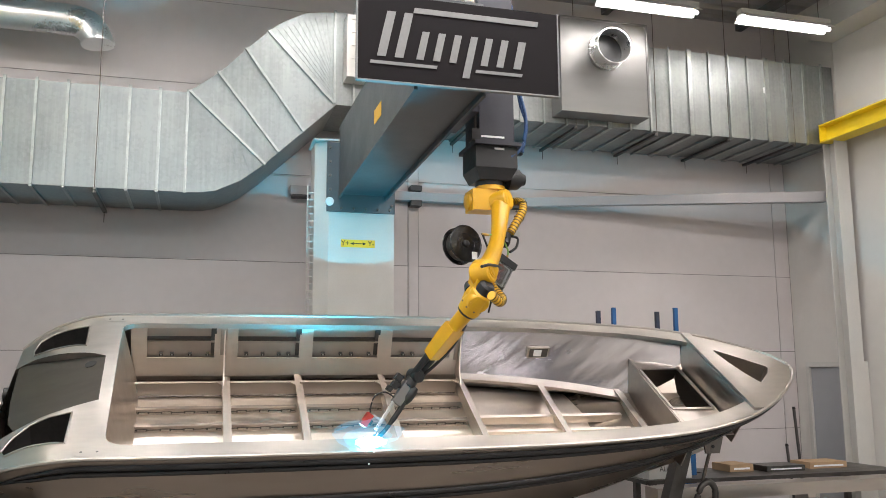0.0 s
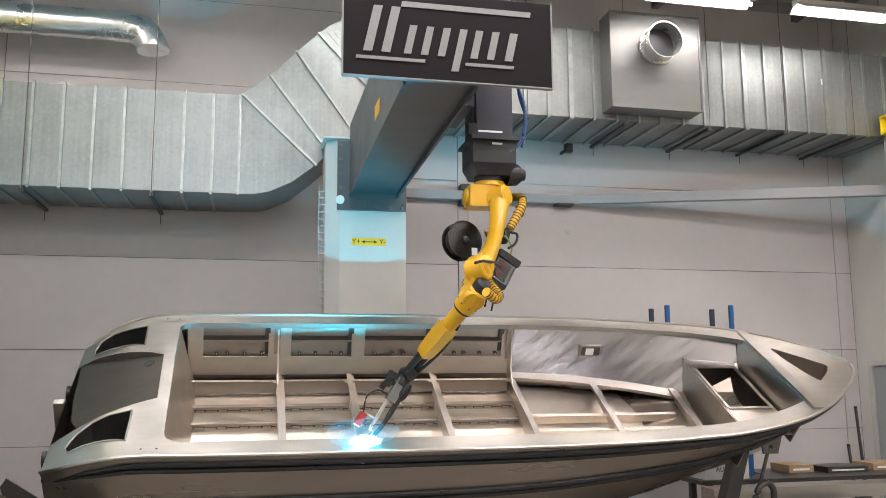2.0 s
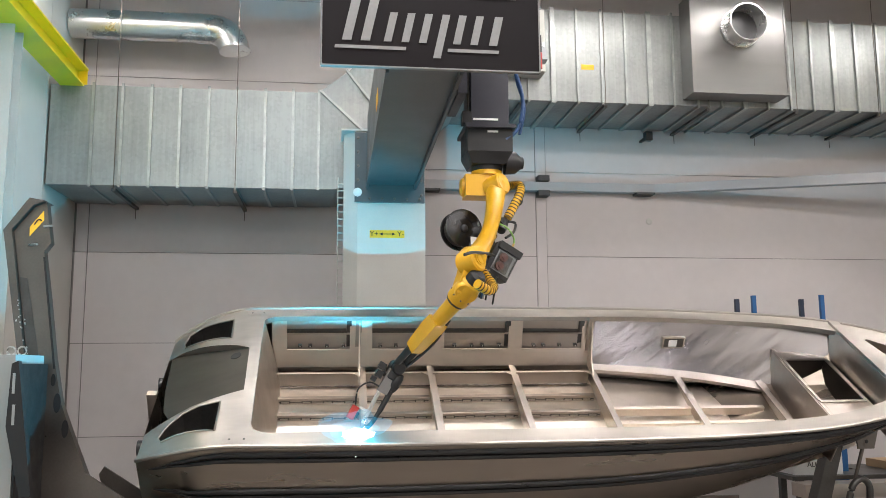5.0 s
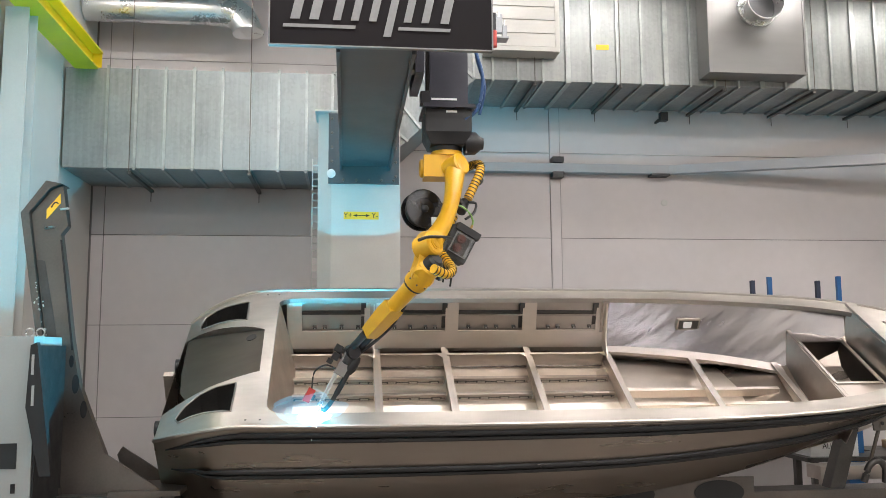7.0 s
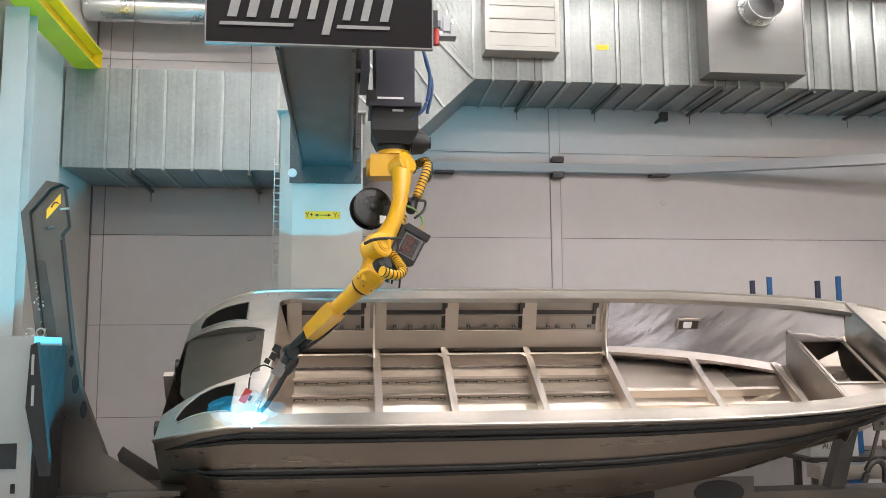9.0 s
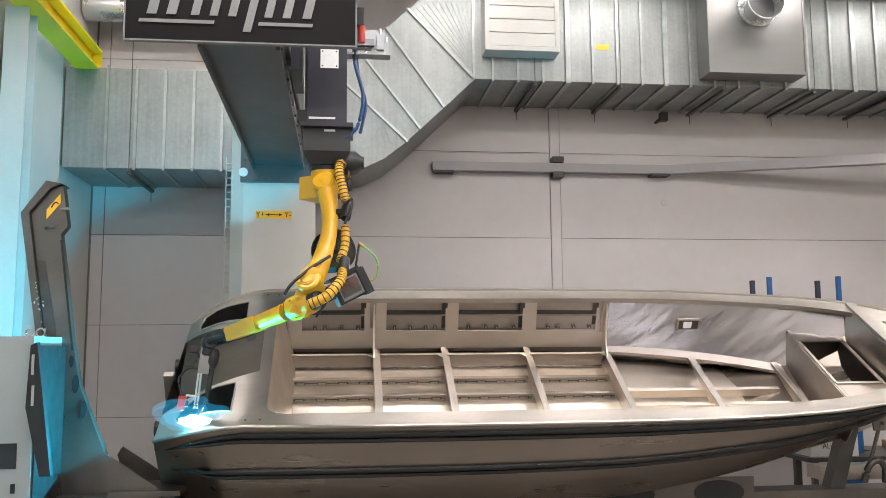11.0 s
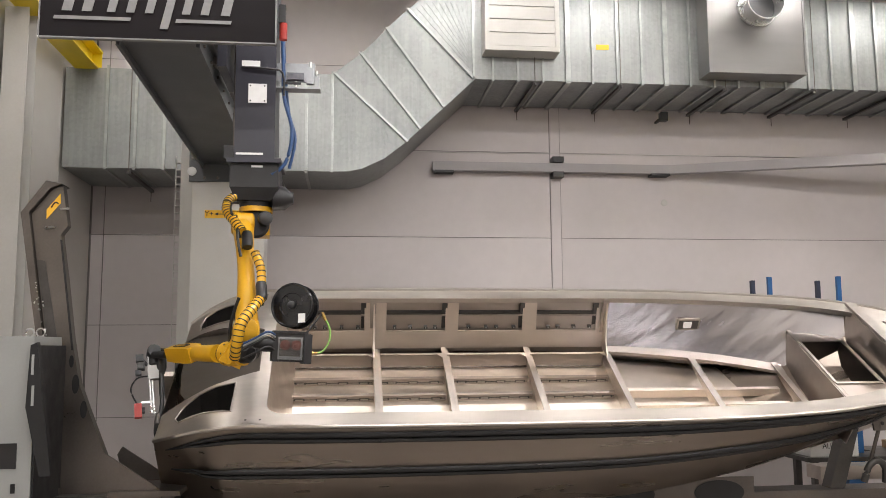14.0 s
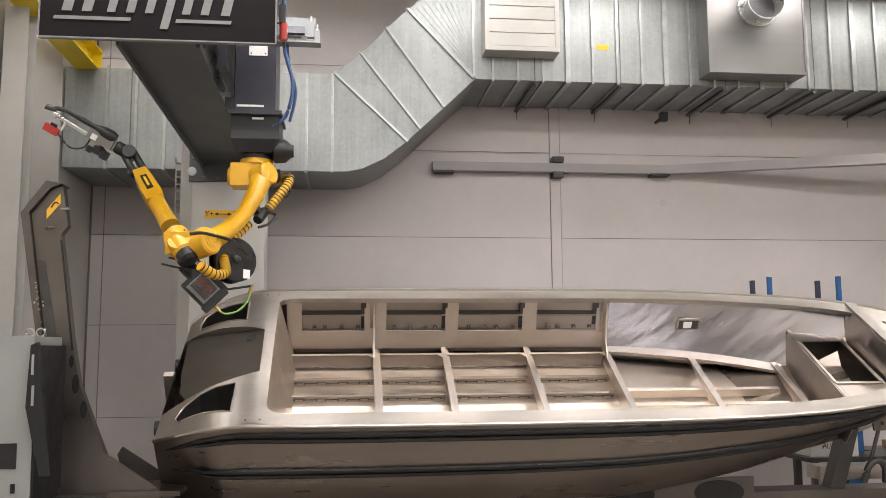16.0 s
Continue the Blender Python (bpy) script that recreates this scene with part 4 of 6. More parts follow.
# ---- positioner ----
def positioner():
    p = thing("boat_positioner", "steel boat positioner with a tall tapered swing arm", "positioner")
    y = 6.55
    bm = bmesh.new()
    prism(bm, [(-2.305, 3.007), (-2.168, 3.187), (-2.09, 3.217), (-2.045, 2.917), (-2.09, 2.853), (-2.035, 2.5), (-1.978, 2.089), (-1.917, 1.764), (-1.808, 1.481), (-1.678, 1.16),
               (-1.593, 0.953), (-1.58, 0.62), (-1.98, 0.62), (-2.005, 0.964), (-2.065, 1.446), (-2.19, 2.253)], "y", y - 0.10, y - 0.02)
    arm = part("swing_arm", bm, STEEL, p, "tapered raw steel swing arm", bevel=0.005)
    bm = bmesh.new()
    prism(bm, [(-2.366, 3.006), (-2.199, 3.246), (-2.087, 3.225), (-2.168, 3.191), (-2.309, 3.009), (-2.195, 2.253), (-2.069, 1.446), (-2.009, 0.964), (-1.985, 0.62), (-2.02, 0.62),
               (-2.038, 0.965), (-2.121, 1.526), (-2.256, 2.335)], "y", y - 0.14, y + 0.05)
    part("edge_flange", bm, STEEL, p, "welded edge flange with spatter", bevel=0.004)
    # recess and slit: flat dark plates on the face in place of shade
    bm = bmesh.new()
    prism(bm, [(-2.246, 2.665), (-2.192, 2.657), (-2.065, 2.008), (-2.10, 1.927), (-2.155, 2.09)], "y", y - 0.106, y - 0.101)
    part("arm_recess_shade", bm, STEEL_DARK, p)
    bm = bmesh.new()
    prism(bm, [(-2.092, 2.812), (-2.078, 2.812), (-1.965, 2.007), (-1.980, 2.007)], "y", y - 0.106, y - 0.101)
    part("arm_slit_shade", bm, BLACK, p)
    for x, z, r in ((-1.975, 1.926, 0.030), (-1.941, 1.764, 0.046), (-1.878, 1.582, 0.042)):
        bm = bmesh.new()
        ring = [Vector((x + 0.55 * r * math.cos(a), y - 0.101, z + r * math.sin(a) * 1.5)) for a in [math.pi * 2 * k / 20 for k in range(20)]]
        loft(bm, [ring, [q + Vector((0, -0.006, 0)) for q in ring]])
        part("arm_hole", bm, BLACK, arm)
    bm = bmesh.new()
    prism(bm, [(-2.195, 2.965), (-2.197, 3.033), (-2.105, 3.155), (-2.10, 3.085)], "y", y - 0.107, y - 0.102)
    lab = part("axis_label", bm, LABEL_YELLOW, p, "yellow rotation label")
    bm = bmesh.new()
    pipe(bm, [(-2.165 + 0.05 * k / 6, y - 0.110, 3.05 + 0.03 * k / 6 + 0.022 * math.sin(math.pi * k / 6)) for k in range(7)], 0.005, 6)
    part("curved_arrow", bm, BLACK, lab)
    for a, c in (((-2.10, y - 0.10, 3.04), (-2.03, y - 0.14, 3.04)), ((-2.2, y - 0.10, 2.90), (-2.12, y - 0.16, 2.90))):
        rods("stud", PIPE_METAL, p, (a, c), r=0.008)
    rng = random.Random(3)
    bm = bmesh.new()
    for k in range(60):  # beads of weld spatter on the flange
        z = rng.uniform(1.3, 2.5)
        turned(bm, (-2.185 + (2.2 - z) * 0.155 + rng.uniform(-0.035, 0.03), y - 0.142, z), (0, -1, 0), [(0, 0.006), (0.005, 0.003)], 6)
    tagged(part("weld_spatter", bm, PIPE_METAL, p), kind="stuff")
    for dy in (-0.22, 0.24):
        bm = bmesh.new()
        prism(bm, [(-1.72, 1.221), (-1.683, 1.279), (-1.341, 1.053), (-1.301, 1.020), (-1.30, 0.86), (-1.60, 0.86)], "y", y + dy, y + dy + 0.02)
        part("gusset", bm, STEEL, p, bevel=0.004)
    boxes("cradle_plate", STEEL, p, (-1.64, -1.15, y - 0.3, y + 0.3, 0.99, 1.025), bevel=0.006)
    boxes("base_frame", STEEL_DARK, p, (-2.1, -1.2, y - 0.2, y + 0.2, 0.0, 0.989), bevel=0.01)
    # long spine under the boat and the bow support
    boxes("spine_beam", STEEL, p, (-1.19, 5.9, 6.78, 7.05, 0.62, 0.82), bevel=0.01)
    boxes("web_plate", STEEL, p, (1.2, 3.3, 6.74, 6.76, 0.62, 0.95), bevel=0.004)
    for x in (2.25, 3.0):
        bm = bmesh.new()
        loft(bm, [[(x + 0.21 * math.cos(a), yy, 0.83 + 0.10 * math.sin(a)) for a in [math.pi * 2 * i / 24 for i in range(24)]] for yy in (6.731, 6.739)])
        part("oval_opening", bm, BLACK, p, "dark oval lightening hole")
    for x in (0.2, 2.4, 4.2, 5.7):
        boxes("spine_leg", STEEL_DARK, p, (x - 0.08, x + 0.08, 6.82, 7.0, 0.0, 0.619), bevel=0.008)
    bm = bmesh.new()
    prism(bm, [(4.02, 0.82), (4.15, 0.82), (4.34, 1.42), (4.22, 1.42)], "y", 6.85, 6.98)
    part("bow_prop", bm, STEEL_DARK, p, "dark steel prop under the bow", bevel=0.006)
    bm = bmesh.new()
    prism(bm, [(4.35, 1.30), (4.49, 1.30), (4.55, 1.50), (4.45, 1.56), (4.33, 1.5)], "y", 6.70, 6.72)
    part("bow_lug", bm, STEEL, p, "raw steel drilled lug plate", bevel=0.004)
    for x, z in ((4.42, 1.36), (4.45, 1.45)):
        bm = bmesh.new()
        turned(bm, (x, 6.698, z), (0, -1, 0), [(0, 0.016), (0.005, 0.016)], 14)
        part("lug_hole", bm, BLACK, p)
    rods("turnbuckle", STEEL, p, ((4.41, 6.71, 1.36), (4.32, 6.75, 1.02)), r=0.016)
    bm = bmesh.new()
    k = [(4.23, 6.7, 0.89), (4.27, 6.68, 1.02), (4.35, 6.68, 1.06), (4.42, 6.7, 1.0), (4.43, 6.72, 0.88)]
    pipe(bm, curve_points(k, 6), 0.028, 10)
    part("chain_shackle", bm, STEEL_DARK, p, "dark forged shackle", smooth=True)
    # machined cross table by the bow
    t = thing("work_bench", "bare aluminium trestle bench in front of the stock", "bench", pose(5.6, 7.5, 0))
    boxes("bench_top", ALU_DARK, t, (-1.35, 2.0, -0.12, 0.12, 0.80, 0.92), bevel=0.006)
    for x in (-1.2, 0.4, 1.8):
        boxes("leg", ALU_DARK, t, (x - 0.05, x + 0.05, -0.1, 0.1, 0.0, 0.799), bevel=0.004)
    # control cabinet by the arm
    c = thing("control_cabinet", "grey sloped control cabinet with a black door edge", "cabinet", pose(-2.45, 6.0, 0))
    bm = bmesh.new()
    prism(bm, [(-0.42, 0.02), (0.42, 0.02), (0.415, 1.7), (0.40, 2.10), (-0.42, 2.10)], "y", -0.10, 0.6)
    part("cabinet_body", bm, CABINET, c, bevel=0.012)
    boxes("plinth", STEEL_DARK, c, (-0.40, 0.40, -0.08, 0.55, 0.0, 0.019))
    bm = bmesh.new()
    prism(bm, [(0.40, 2.04), (0.385, 1.64), (0.49, 1.20), (0.56, 1.20), (0.44, 2.06)], "y", -0.16, -0.105)
    part("door_edge", bm, BLACK, c, "black folded cover edge", bevel=0.008)
    boxes("side_panel", BLACK, c, (0.422, 0.432, -0.09, 0.58, 0.25, 2.04), label="black side panel", bevel=0.003)
    for z in (1.78, 1.98):
        boxes("edge_slot", CABINET, c, (0.412 + (1.98 - z) * 0.04, 0.428 + (1.98 - z) * 0.04, -0.166, -0.161, z - 0.13, z), bevel=0.003)
    boxes("black_plate", BLACK, c, (0.15, 0.325, -0.108, -0.101, 1.245, 1.407), bevel=0.003)
    boxes("lock", BLACK, c, (0.30, 0.325, -0.112, -0.101, 1.09, 1.15), bevel=0.004)
    for x in (0.30, 0.37):
        bm = bmesh.new()
        pipe(bm, [(x + 0.028 * math.cos(a), 0.1, 2.128 + 0.028 * math.sin(a)) for a in [math.pi * 2 * i / 14 for i in range(15)]], 0.006, 6)
        part("lifting_eye", bm, PIPE_METAL, c, smooth=True)
    # red upright stop behind the stern
    r = thing("stop_post", "slim steel post with a red tip behind the stern", "post", pose(-1.55, 8.0, 0))
    boxes("post_shaft", STEEL_DARK, r, (-0.02, 0.02, -0.02, 0.02, 0.0, 1.40), bevel=0.003)
    boxes("red_tip", RED, r, (-0.032, 0.032, -0.024, 0.024, 1.401, 1.66), bevel=0.004)


boat()
positioner()


def leaning_rods():
    for x, z in ((7.91, 1.51), (7.76, 1.02)):
        r = thing("steel_rod", "dark steel bar leaning by the wall", "bar", pose(x, 9.9, 0), "bars by the wall")
        bm = bmesh.new()
        pipe(bm, [(0, 0, 0), (0, 0.05, z * 0.5), (-0.01, 0.1, z)], 0.02, 8)
        part("bar_shaft", bm, STEEL_DARK, r, smooth=True)
        bm = bmesh.new()
        turned(bm, (-0.01, 0.1, z), (0, 0, 1), [(0, 0.024), (0.03, 0.02)], 8)
        part("bar_end", bm, BLACK, r, smooth=True)


leaning_rods()


# ---- gantry and robot ----
BY = 6.2  # depth of the robot's axis


def end_bolts(name, parent, places, r=0.016, axis=(0, -1, 0)):
    for p in places:
        bm = bmesh.new()
        turned(bm, p, axis, [(0, r), (0.012, r), (0.016, r * 0.7)], 6)
        part(name, bm, STEEL, parent)


def gantry():
    """Origin at the robot axis on the floor; the column stands behind it to one side."""
    g = thing("gantry", "travelling gantry with grey column, dark cantilever beam and black name board", "gantry")
    g.matrix_basis = pose(0, BY, 0)
    cx, yc = -0.605, 8.7 - BY
    bm = bmesh.new()
    prism(bm, [(cx - 0.44, yc + 0.12), (cx - 0.30, yc), (cx + 0.20, yc), (cx + 0.42, yc + 0.10), (cx + 0.42, yc + 0.42), (cx - 0.44, yc + 0.42)], "z", 0.1, 4.46)
    part("column", bm, STEEL_PAINT, g, "light grey welded box column", bevel=0.006)
    boxes("column_foot", STEEL_PAINT, g, (cx - 0.6, cx + 0.6, yc - 0.2, yc + 0.6, 0.001, 0.1), bevel=0.008)
    boxes("column_cap", STEEL_PAINT, g, (cx - 0.47, cx + 0.45, yc - 0.02, yc + 0.44, 4.461, 4.48), bevel=0.003)
    for i in range(26):  # cable ladder at the column's back edge
        boxes("ladder_rung", STEEL_PAINT, g, (cx - 0.50, cx - 0.441, yc + 0.16, yc + 0.2, 2.05 + 0.075 * i, 2.06 + 0.075 * i))
    rods("ladder_rail", STEEL_PAINT, g, ((cx - 0.50, yc + 0.18, 2.0), (cx - 0.50, yc + 0.18, 4.0)), r=0.006, seg=6)
    # bolted end plate
    py = yc - 0.032
    boxes("end_plate", BEAM_PAINT, g, (-0.935, -0.205, py, py + 0.031, 3.70, 4.44), bevel=0.004)
    end_bolts("bolt", g, [(-0.90, py, 3.78 + 0.15 * i) for i in range(5)] + [(-0.24, py, 3.78 + 0.15 * i) for i in range(5)] +
              [(-0.78 + 0.13 * i, py, 3.735) for i in range(5)])
    bm = bmesh.new()
    turned(bm, (-0.905, py, 3.80), (0, -1, 0), [(0, 0.045), (0.02, 0.045), (0.03, 0.02)], 16)
    part("round_boss", bm, WHITE, g, "round white cover cap", smooth=True)
    # cantilever beam, open to the underside edge flanges
    y0 = 5.42 - BY
    x0, x1 = -0.805, -0.305
    bm = bmesh.new()
    prism(bm, [(y0, 3.985), (py - 0.001, 3.885), (py - 0.001, 4.62), (y0, 4.62)], "x", x0, x1)
    part("beam", bm, BEAM_PAINT, g, "dark grey box beam tapering at its free end", bevel=0.006)
    for x in (x0, x1):
        bm = bmesh.new()
        prism(bm, [(y0, 3.94), (py - 0.002, 3.84), (py - 0.002, 3.884), (y0, 3.984)], "x", x - 0.012, x + 0.012)
        part("beam_edge", bm, BEAM_PAINT, g)
    for i in range(9):
        end_bolts("beam_bolt", g, [(x1 + 0.002, y0 + 0.2 + 0.3 * i, 4.02 - 0.03 * i * 0.3)], 0.012, (1, 0, 0))
    rods("beam_rail", STEEL, g, ((x1 + 0.03, y0, 4.07), (x1 + 0.03, py - 0.05, 4.07)), r=0.02)
    boxes("beam_label", LABEL_YELLOW, g, (x0 - 0.005, x0 - 0.001, 0.35, 0.62, 4.10, 4.22))
    # name board: the lettering is given as plain slanted bars
    sy = 5.28 - BY
    b = boxes("name_board", SIGN_FACE, g, (-1.235, 0.195, sy, sy + 0.03, 3.935, 4.535), label="black name board with silver slanted shapes", bevel=0.003)
    boxes("board_edge", SIGN_SILVER, b, (-1.241, 0.201, sy - 0.004, sy + 0.034, 3.925, 3.934), (-1.245, -1.236, sy - 0.004, sy + 0.034, 3.935, 4.54),
          (0.196, 0.205, sy - 0.004, sy + 0.034, 3.935, 4.54))

    def slant(name, x, z, w, h):
        k = 0.22
        bm = bmesh.new()
        prism(bm, [(x + k * (z - 4.0), z), (x + w + k * (z - 4.0), z), (x + w + k * (z + h - 4.0), z + h), (x + k * (z + h - 4.0), z + h)], "y", sy - 0.006, sy - 0.001)
        part(name, bm, SIGN_SILVER, b)
    slant("silver_bar", -1.165, 4.045, 0.46, 0.022)
    slant("silver_bar", -0.43, 4.045, 0.34, 0.022)
    slant("silver_bar", -0.95, 4.425, 0.90, 0.038)
    for x, z, w, h in ((-1.13, 4.10, 0.06, 0.32), (-1.01, 4.10, 0.06, 0.32), (-0.86, 4.10, 0.05, 0.20), (-0.745, 4.10, 0.05, 0.20),
                       (-0.63, 4.10, 0.05, 0.20), (-0.515, 4.0, 0.05, 0.30), (-0.405, 4.10, 0.05, 0.20), (-0.29, 4.10, 0.05, 0.20), (-0.165, 4.10, 0.055, 0.20)):
        slant("slanted_bar", x, z, w, h)
    # label on the column, with its arrows
    yl = yc - 0.004
    lab = boxes("axis_label", LABEL_YELLOW, g, (cx - 0.17, cx + 0.19, yl - 0.002, yl + 0.003, 3.33, 3.41), label="yellow axis label with a double arrow")
    m = pose(0, 0, 0, 90)
    for x, s in ((cx - 0.125, "Y+"), (cx + 0.15, "Y-")):
        lettering("letters", s, 0.075, Matrix.Translation((x, yl - 0.004, 3.37)) @ m, BLACK, lab)
    bm = bmesh.new()
    prism(bm, [(cx - 0.075, 3.37), (cx - 0.035, 3.385), (cx - 0.035, 3.374), (cx + 0.06, 3.374), (cx + 0.06, 3.385), (cx + 0.10, 3.37),
               (cx + 0.06, 3.355), (cx + 0.06, 3.366), (cx - 0.035, 3.366), (cx - 0.035, 3.355)], "y", yl - 0.005, yl - 0.003)
    part("double_arrow", bm, BLACK, lab)
    # carriage on the beam's flank that guides the slide
    boxes("carriage", SLIDE_PAINT, g, (x1 + 0.05, -0.19, -0.3, 0.3, 3.98, 4.75), bevel=0.01)
    for z in (4.0, 4.3):
        boxes("carriage_bearing", STEEL, g, (x1 + 0.015, x1 + 0.06, -0.28, -0.18, z, z + 0.1), bevel=0.006)
    rods("signal_lamp", RED, g, ((0.235, -0.75, 4.02), (0.235, -0.75, 4.13)), r=0.026)
    boxes("signal_lamp_mount", BLACK, g, (0.206, 0.25, -0.78, -0.72, 4.13, 4.25), bevel=0.006)
    return g


def slide(g):
    """The vertical ram; its origin is the bottom flange."""
    s = boxes("vertical_slide", SLIDE_PAINT, g, (-0.142, 0.142, -0.178, 0.178, 0.03, 1.75), label="graphite square vertical ram with cables", bevel=0.01)
    boxes("slide_flange", SLIDE_PAINT, s, (-0.19, 0.19, -0.215, 0.215, 0.0, 0.029), bevel=0.004)
    boxes("slide_plate", WHITE, s, (-0.05, 0.08, -0.184, -0.1785, 0.44, 0.58), bevel=0.002)
    boxes("slide_tag", WHITE, s, (-0.1, 0.03, -0.184, -0.1785, 0.70, 0.75))
    boxes("slide_tag", WHITE, s, (-0.13, 0.06, -0.182, -0.1785, 0.06, 0.075))
    bm = bmesh.new()
    for x, z in ((-0.035, 0.455), (0.065, 0.455), (-0.035, 0.565), (0.065, 0.565)):
        turned(bm, (x, -0.184, z), (0, -1, 0), [(0, 0.006), (0.004, 0.005)], 8)
    part("plate_screw", bm, BLACK, s)
    rods("rail", STEEL, s, ((-0.149, -0.1, 0.05), (-0.149, -0.1, 1.7)), r=0.014)
    boxes("cable_clamp", BLACK, s, (-0.21, -0.143, -0.2, -0.1, 0.03, 0.12), bevel=0.01)
    bm = bmesh.new()
    pipe(bm, curve_points([(0.17, -0.1, 1.2), (0.19, -0.12, 0.75), (0.20, -0.14, 0.5), (0.26, -0.14, 0.25), (0.22, -0.15, 0.02), (0.12, -0.16, -0.08)], 8), 0.014, 8)
    pipe(bm, curve_points([(0.17, -0.05, 1.2), (0.20, -0.07, 0.7), (0.23, -0.09, 0.4), (0.28, -0.1, 0.2), (0.24, -0.1, -0.02)], 8), 0.012, 8)
    part("cable", bm, BLUE_CABLE, s, "dark blue cables", smooth=True)
    bm = bmesh.new()
    pipe(bm, curve_points([(-0.1, -0.19, 0.70), (0.1, -0.195, 0.69), (0.19, -0.19, 0.66), (0.2, -0.17, 0.5)], 6), 0.008, 8)
    part("thin_cable", bm, BLACK, s, smooth=True)
    br = boxes("valve_bracket", VALVE_METAL, s, (0.143, 0.42, -0.12, -0.11, 0.62, 0.76), (0.143, 0.46, -0.16, -0.05, 0.56, 0.572), label="dull metal valve bracket", bevel=0.003)
    boxes("valve", VALVE_METAL, br, (0.36, 0.41, -0.16, -0.121, 0.60, 0.72), bevel=0.008)
    boxes("valve", VALVE_METAL, br, (0.415, 0.45, -0.15, -0.10, 0.575, 0.66), bevel=0.006)
    boxes("valve_cover", CLEAR_GREY, br, (0.22, 0.34, -0.155, -0.121, 0.63, 0.68), bevel=0.006)
    boxes("valve_lever", BLACK, br, (0.20, 0.32, -0.165, -0.156, 0.59, 0.605), bevel=0.003)
    for x, y, z in ((0.385, -0.14, 0.72), (0.43, -0.13, 0.66), (0.28, -0.14, 0.573)):
        rods("air_fitting", PIPE_METAL, br, ((x, y, z), (x, y, z + 0.045)), r=0.009)
    return s


def ribbed(parent, pts, r=0.034, steps=10):
    """A ribbed protective hose: yellow sleeve with dark grooves."""
    run = curve_points(pts, steps)
    bm = bmesh.new()
    pipe(bm, run, r, 12)
    part("hose", bm, YELLOW, parent, "yellow wrapped cable hose", smooth=True)
    bm = bmesh.new()
    for a, b in list(zip(run, run[1:]))[1::2]:
        d = (b - a).normalized() * 0.0035
        rod(bm, a - d, a + d, r + 0.0025, seg=12)
    tagged(part("hose_wrap", bm, BLACK, parent, smooth=True), kind="stuff")


def robot():
    """Hanging six-axis arm; the origin is its mounting flange."""
    r = thing("welding_robot", "yellow hanging welding robot arm with wire spool and torch", "robot")
    bm = bmesh.new()
    box(bm, -0.17, 0.17, -0.17, 0.17, -0.17, -0.001)
    part("base", bm, BLACK, r, "black robot base casting", bevel=0.02)
    bm = bmesh.new()
    loft(bm, [[(x, y, -0.171) for x, y in ((-.17, -.17), (.17, -.17), (.17, .17), (-.17, .17))],
              [(x, y, -0.26) for x, y in ((-.13, -.14), (.12, -.14), (.12, .14), (-.13, .14))]])
    turned(bm, (0, 0, -0.255), (0, 0, -1), [(0, 0.12), (0.06, 0.115), (0.075, 0.10)], 24)
    part("base_neck", bm, BLACK, r, bevel=0.006)
    bm = bmesh.new()
    turned(bm, (0.13, -0.05, -0.23), (1, 0, 0), [(0, 0.09), (0.08, 0.085), (0.12, 0.05), (0.14, 0.045)], 20)
    part("base_motor", bm, BLACK, r, smooth=True)
    boxes("base_label", WHITE, r, (-0.02, 0.06, -0.176, -0.171, -0.03, -0.015))
    # turret
    bm = bmesh.new()
    turned(bm, (0, 0, 0.09), (0, 0, -1), [(0, 0.105), (0.03, 0.12), (0.06, 0.12)], 24)
    box(bm, -0.175, 0.03, -0.10, 0.10, -0.135, 0.03)
    t = part("turret", bm, YELLOW, r, "yellow shoulder turret", bevel=0.014)
    bm = bmesh.new()
    turned(bm, (0.03, 0, -0.06), (1, 0, 0), [(0, 0.10), (0.03, 0.10), (0.045, 0.085)], 28)
    part("shoulder_disc", bm, BLACK, t, smooth=True)
    bm = bmesh.new()
    turned(bm, (-0.176, 0.0, -0.055), (-1, 0, 0), [(0, 0.07), (0.02, 0.068), (0.03, 0.05)], 24)
    part("motor_cover", bm, YELLOW, t, smooth=True)
    bm = bmesh.new()
    turned(bm, (0.10, 0.06, -0.03), (1, 0.2, 0), [(0, 0.05), (0.06, 0.05), (0.07, 0.03)], 16)
    part("shoulder_motor", bm, BLACK, t, smooth=True)
    # upper arm along local z, 0.88 m, bowed sideways
    bm = bmesh.new()
    rings = []
    for i in range(19):
        u = i / 18
        bow = -0.075 * math.sin(math.pi * u) ** 1.0
        w = 0.080 - 0.024 * math.sin(math.pi * min(1, u * 1.02))
        ring = circle((0, bow, 0.88 * u), (0, 0, 1), w, 18, 1.0, (1, 0, 0))
        rings.append([Vector((1.02 * p.x, bow + (p.y - bow), p.z)) for p in ring])
    loft(bm, rings)
    for z in (0.0, 0.88):
        turned(bm, (-0.075, 0, z), (1, 0, 0), [(0, 0.072), (0.012, 0.084), (0.138, 0.084), (0.15, 0.072)], 28)
    ua = part("upper_arm", bm, YELLOW, r, "curved yellow upper arm casting", smooth=True)
    bm = bmesh.new()
    turned(bm, (0.0755, 0, 0.88), (1, 0, 0), [(0, 0.05), (0.006, 0.05), (0.007, 0.04), (0.012, 0.038), (0.013, 0.02)], 24)
    part("elbow_cap", bm, YELLOW, ua, smooth=True)
    ribbed(ua, [(-0.15, -0.07, -0.10), (-0.08, -0.12, -0.15), (0.03, -0.13, -0.155), (0.11, -0.13, -0.10), (0.125, -0.14, 0.0), (0.08, -0.16, 0.10), (0.03, -0.18, 0.20)], 0.032, 9)
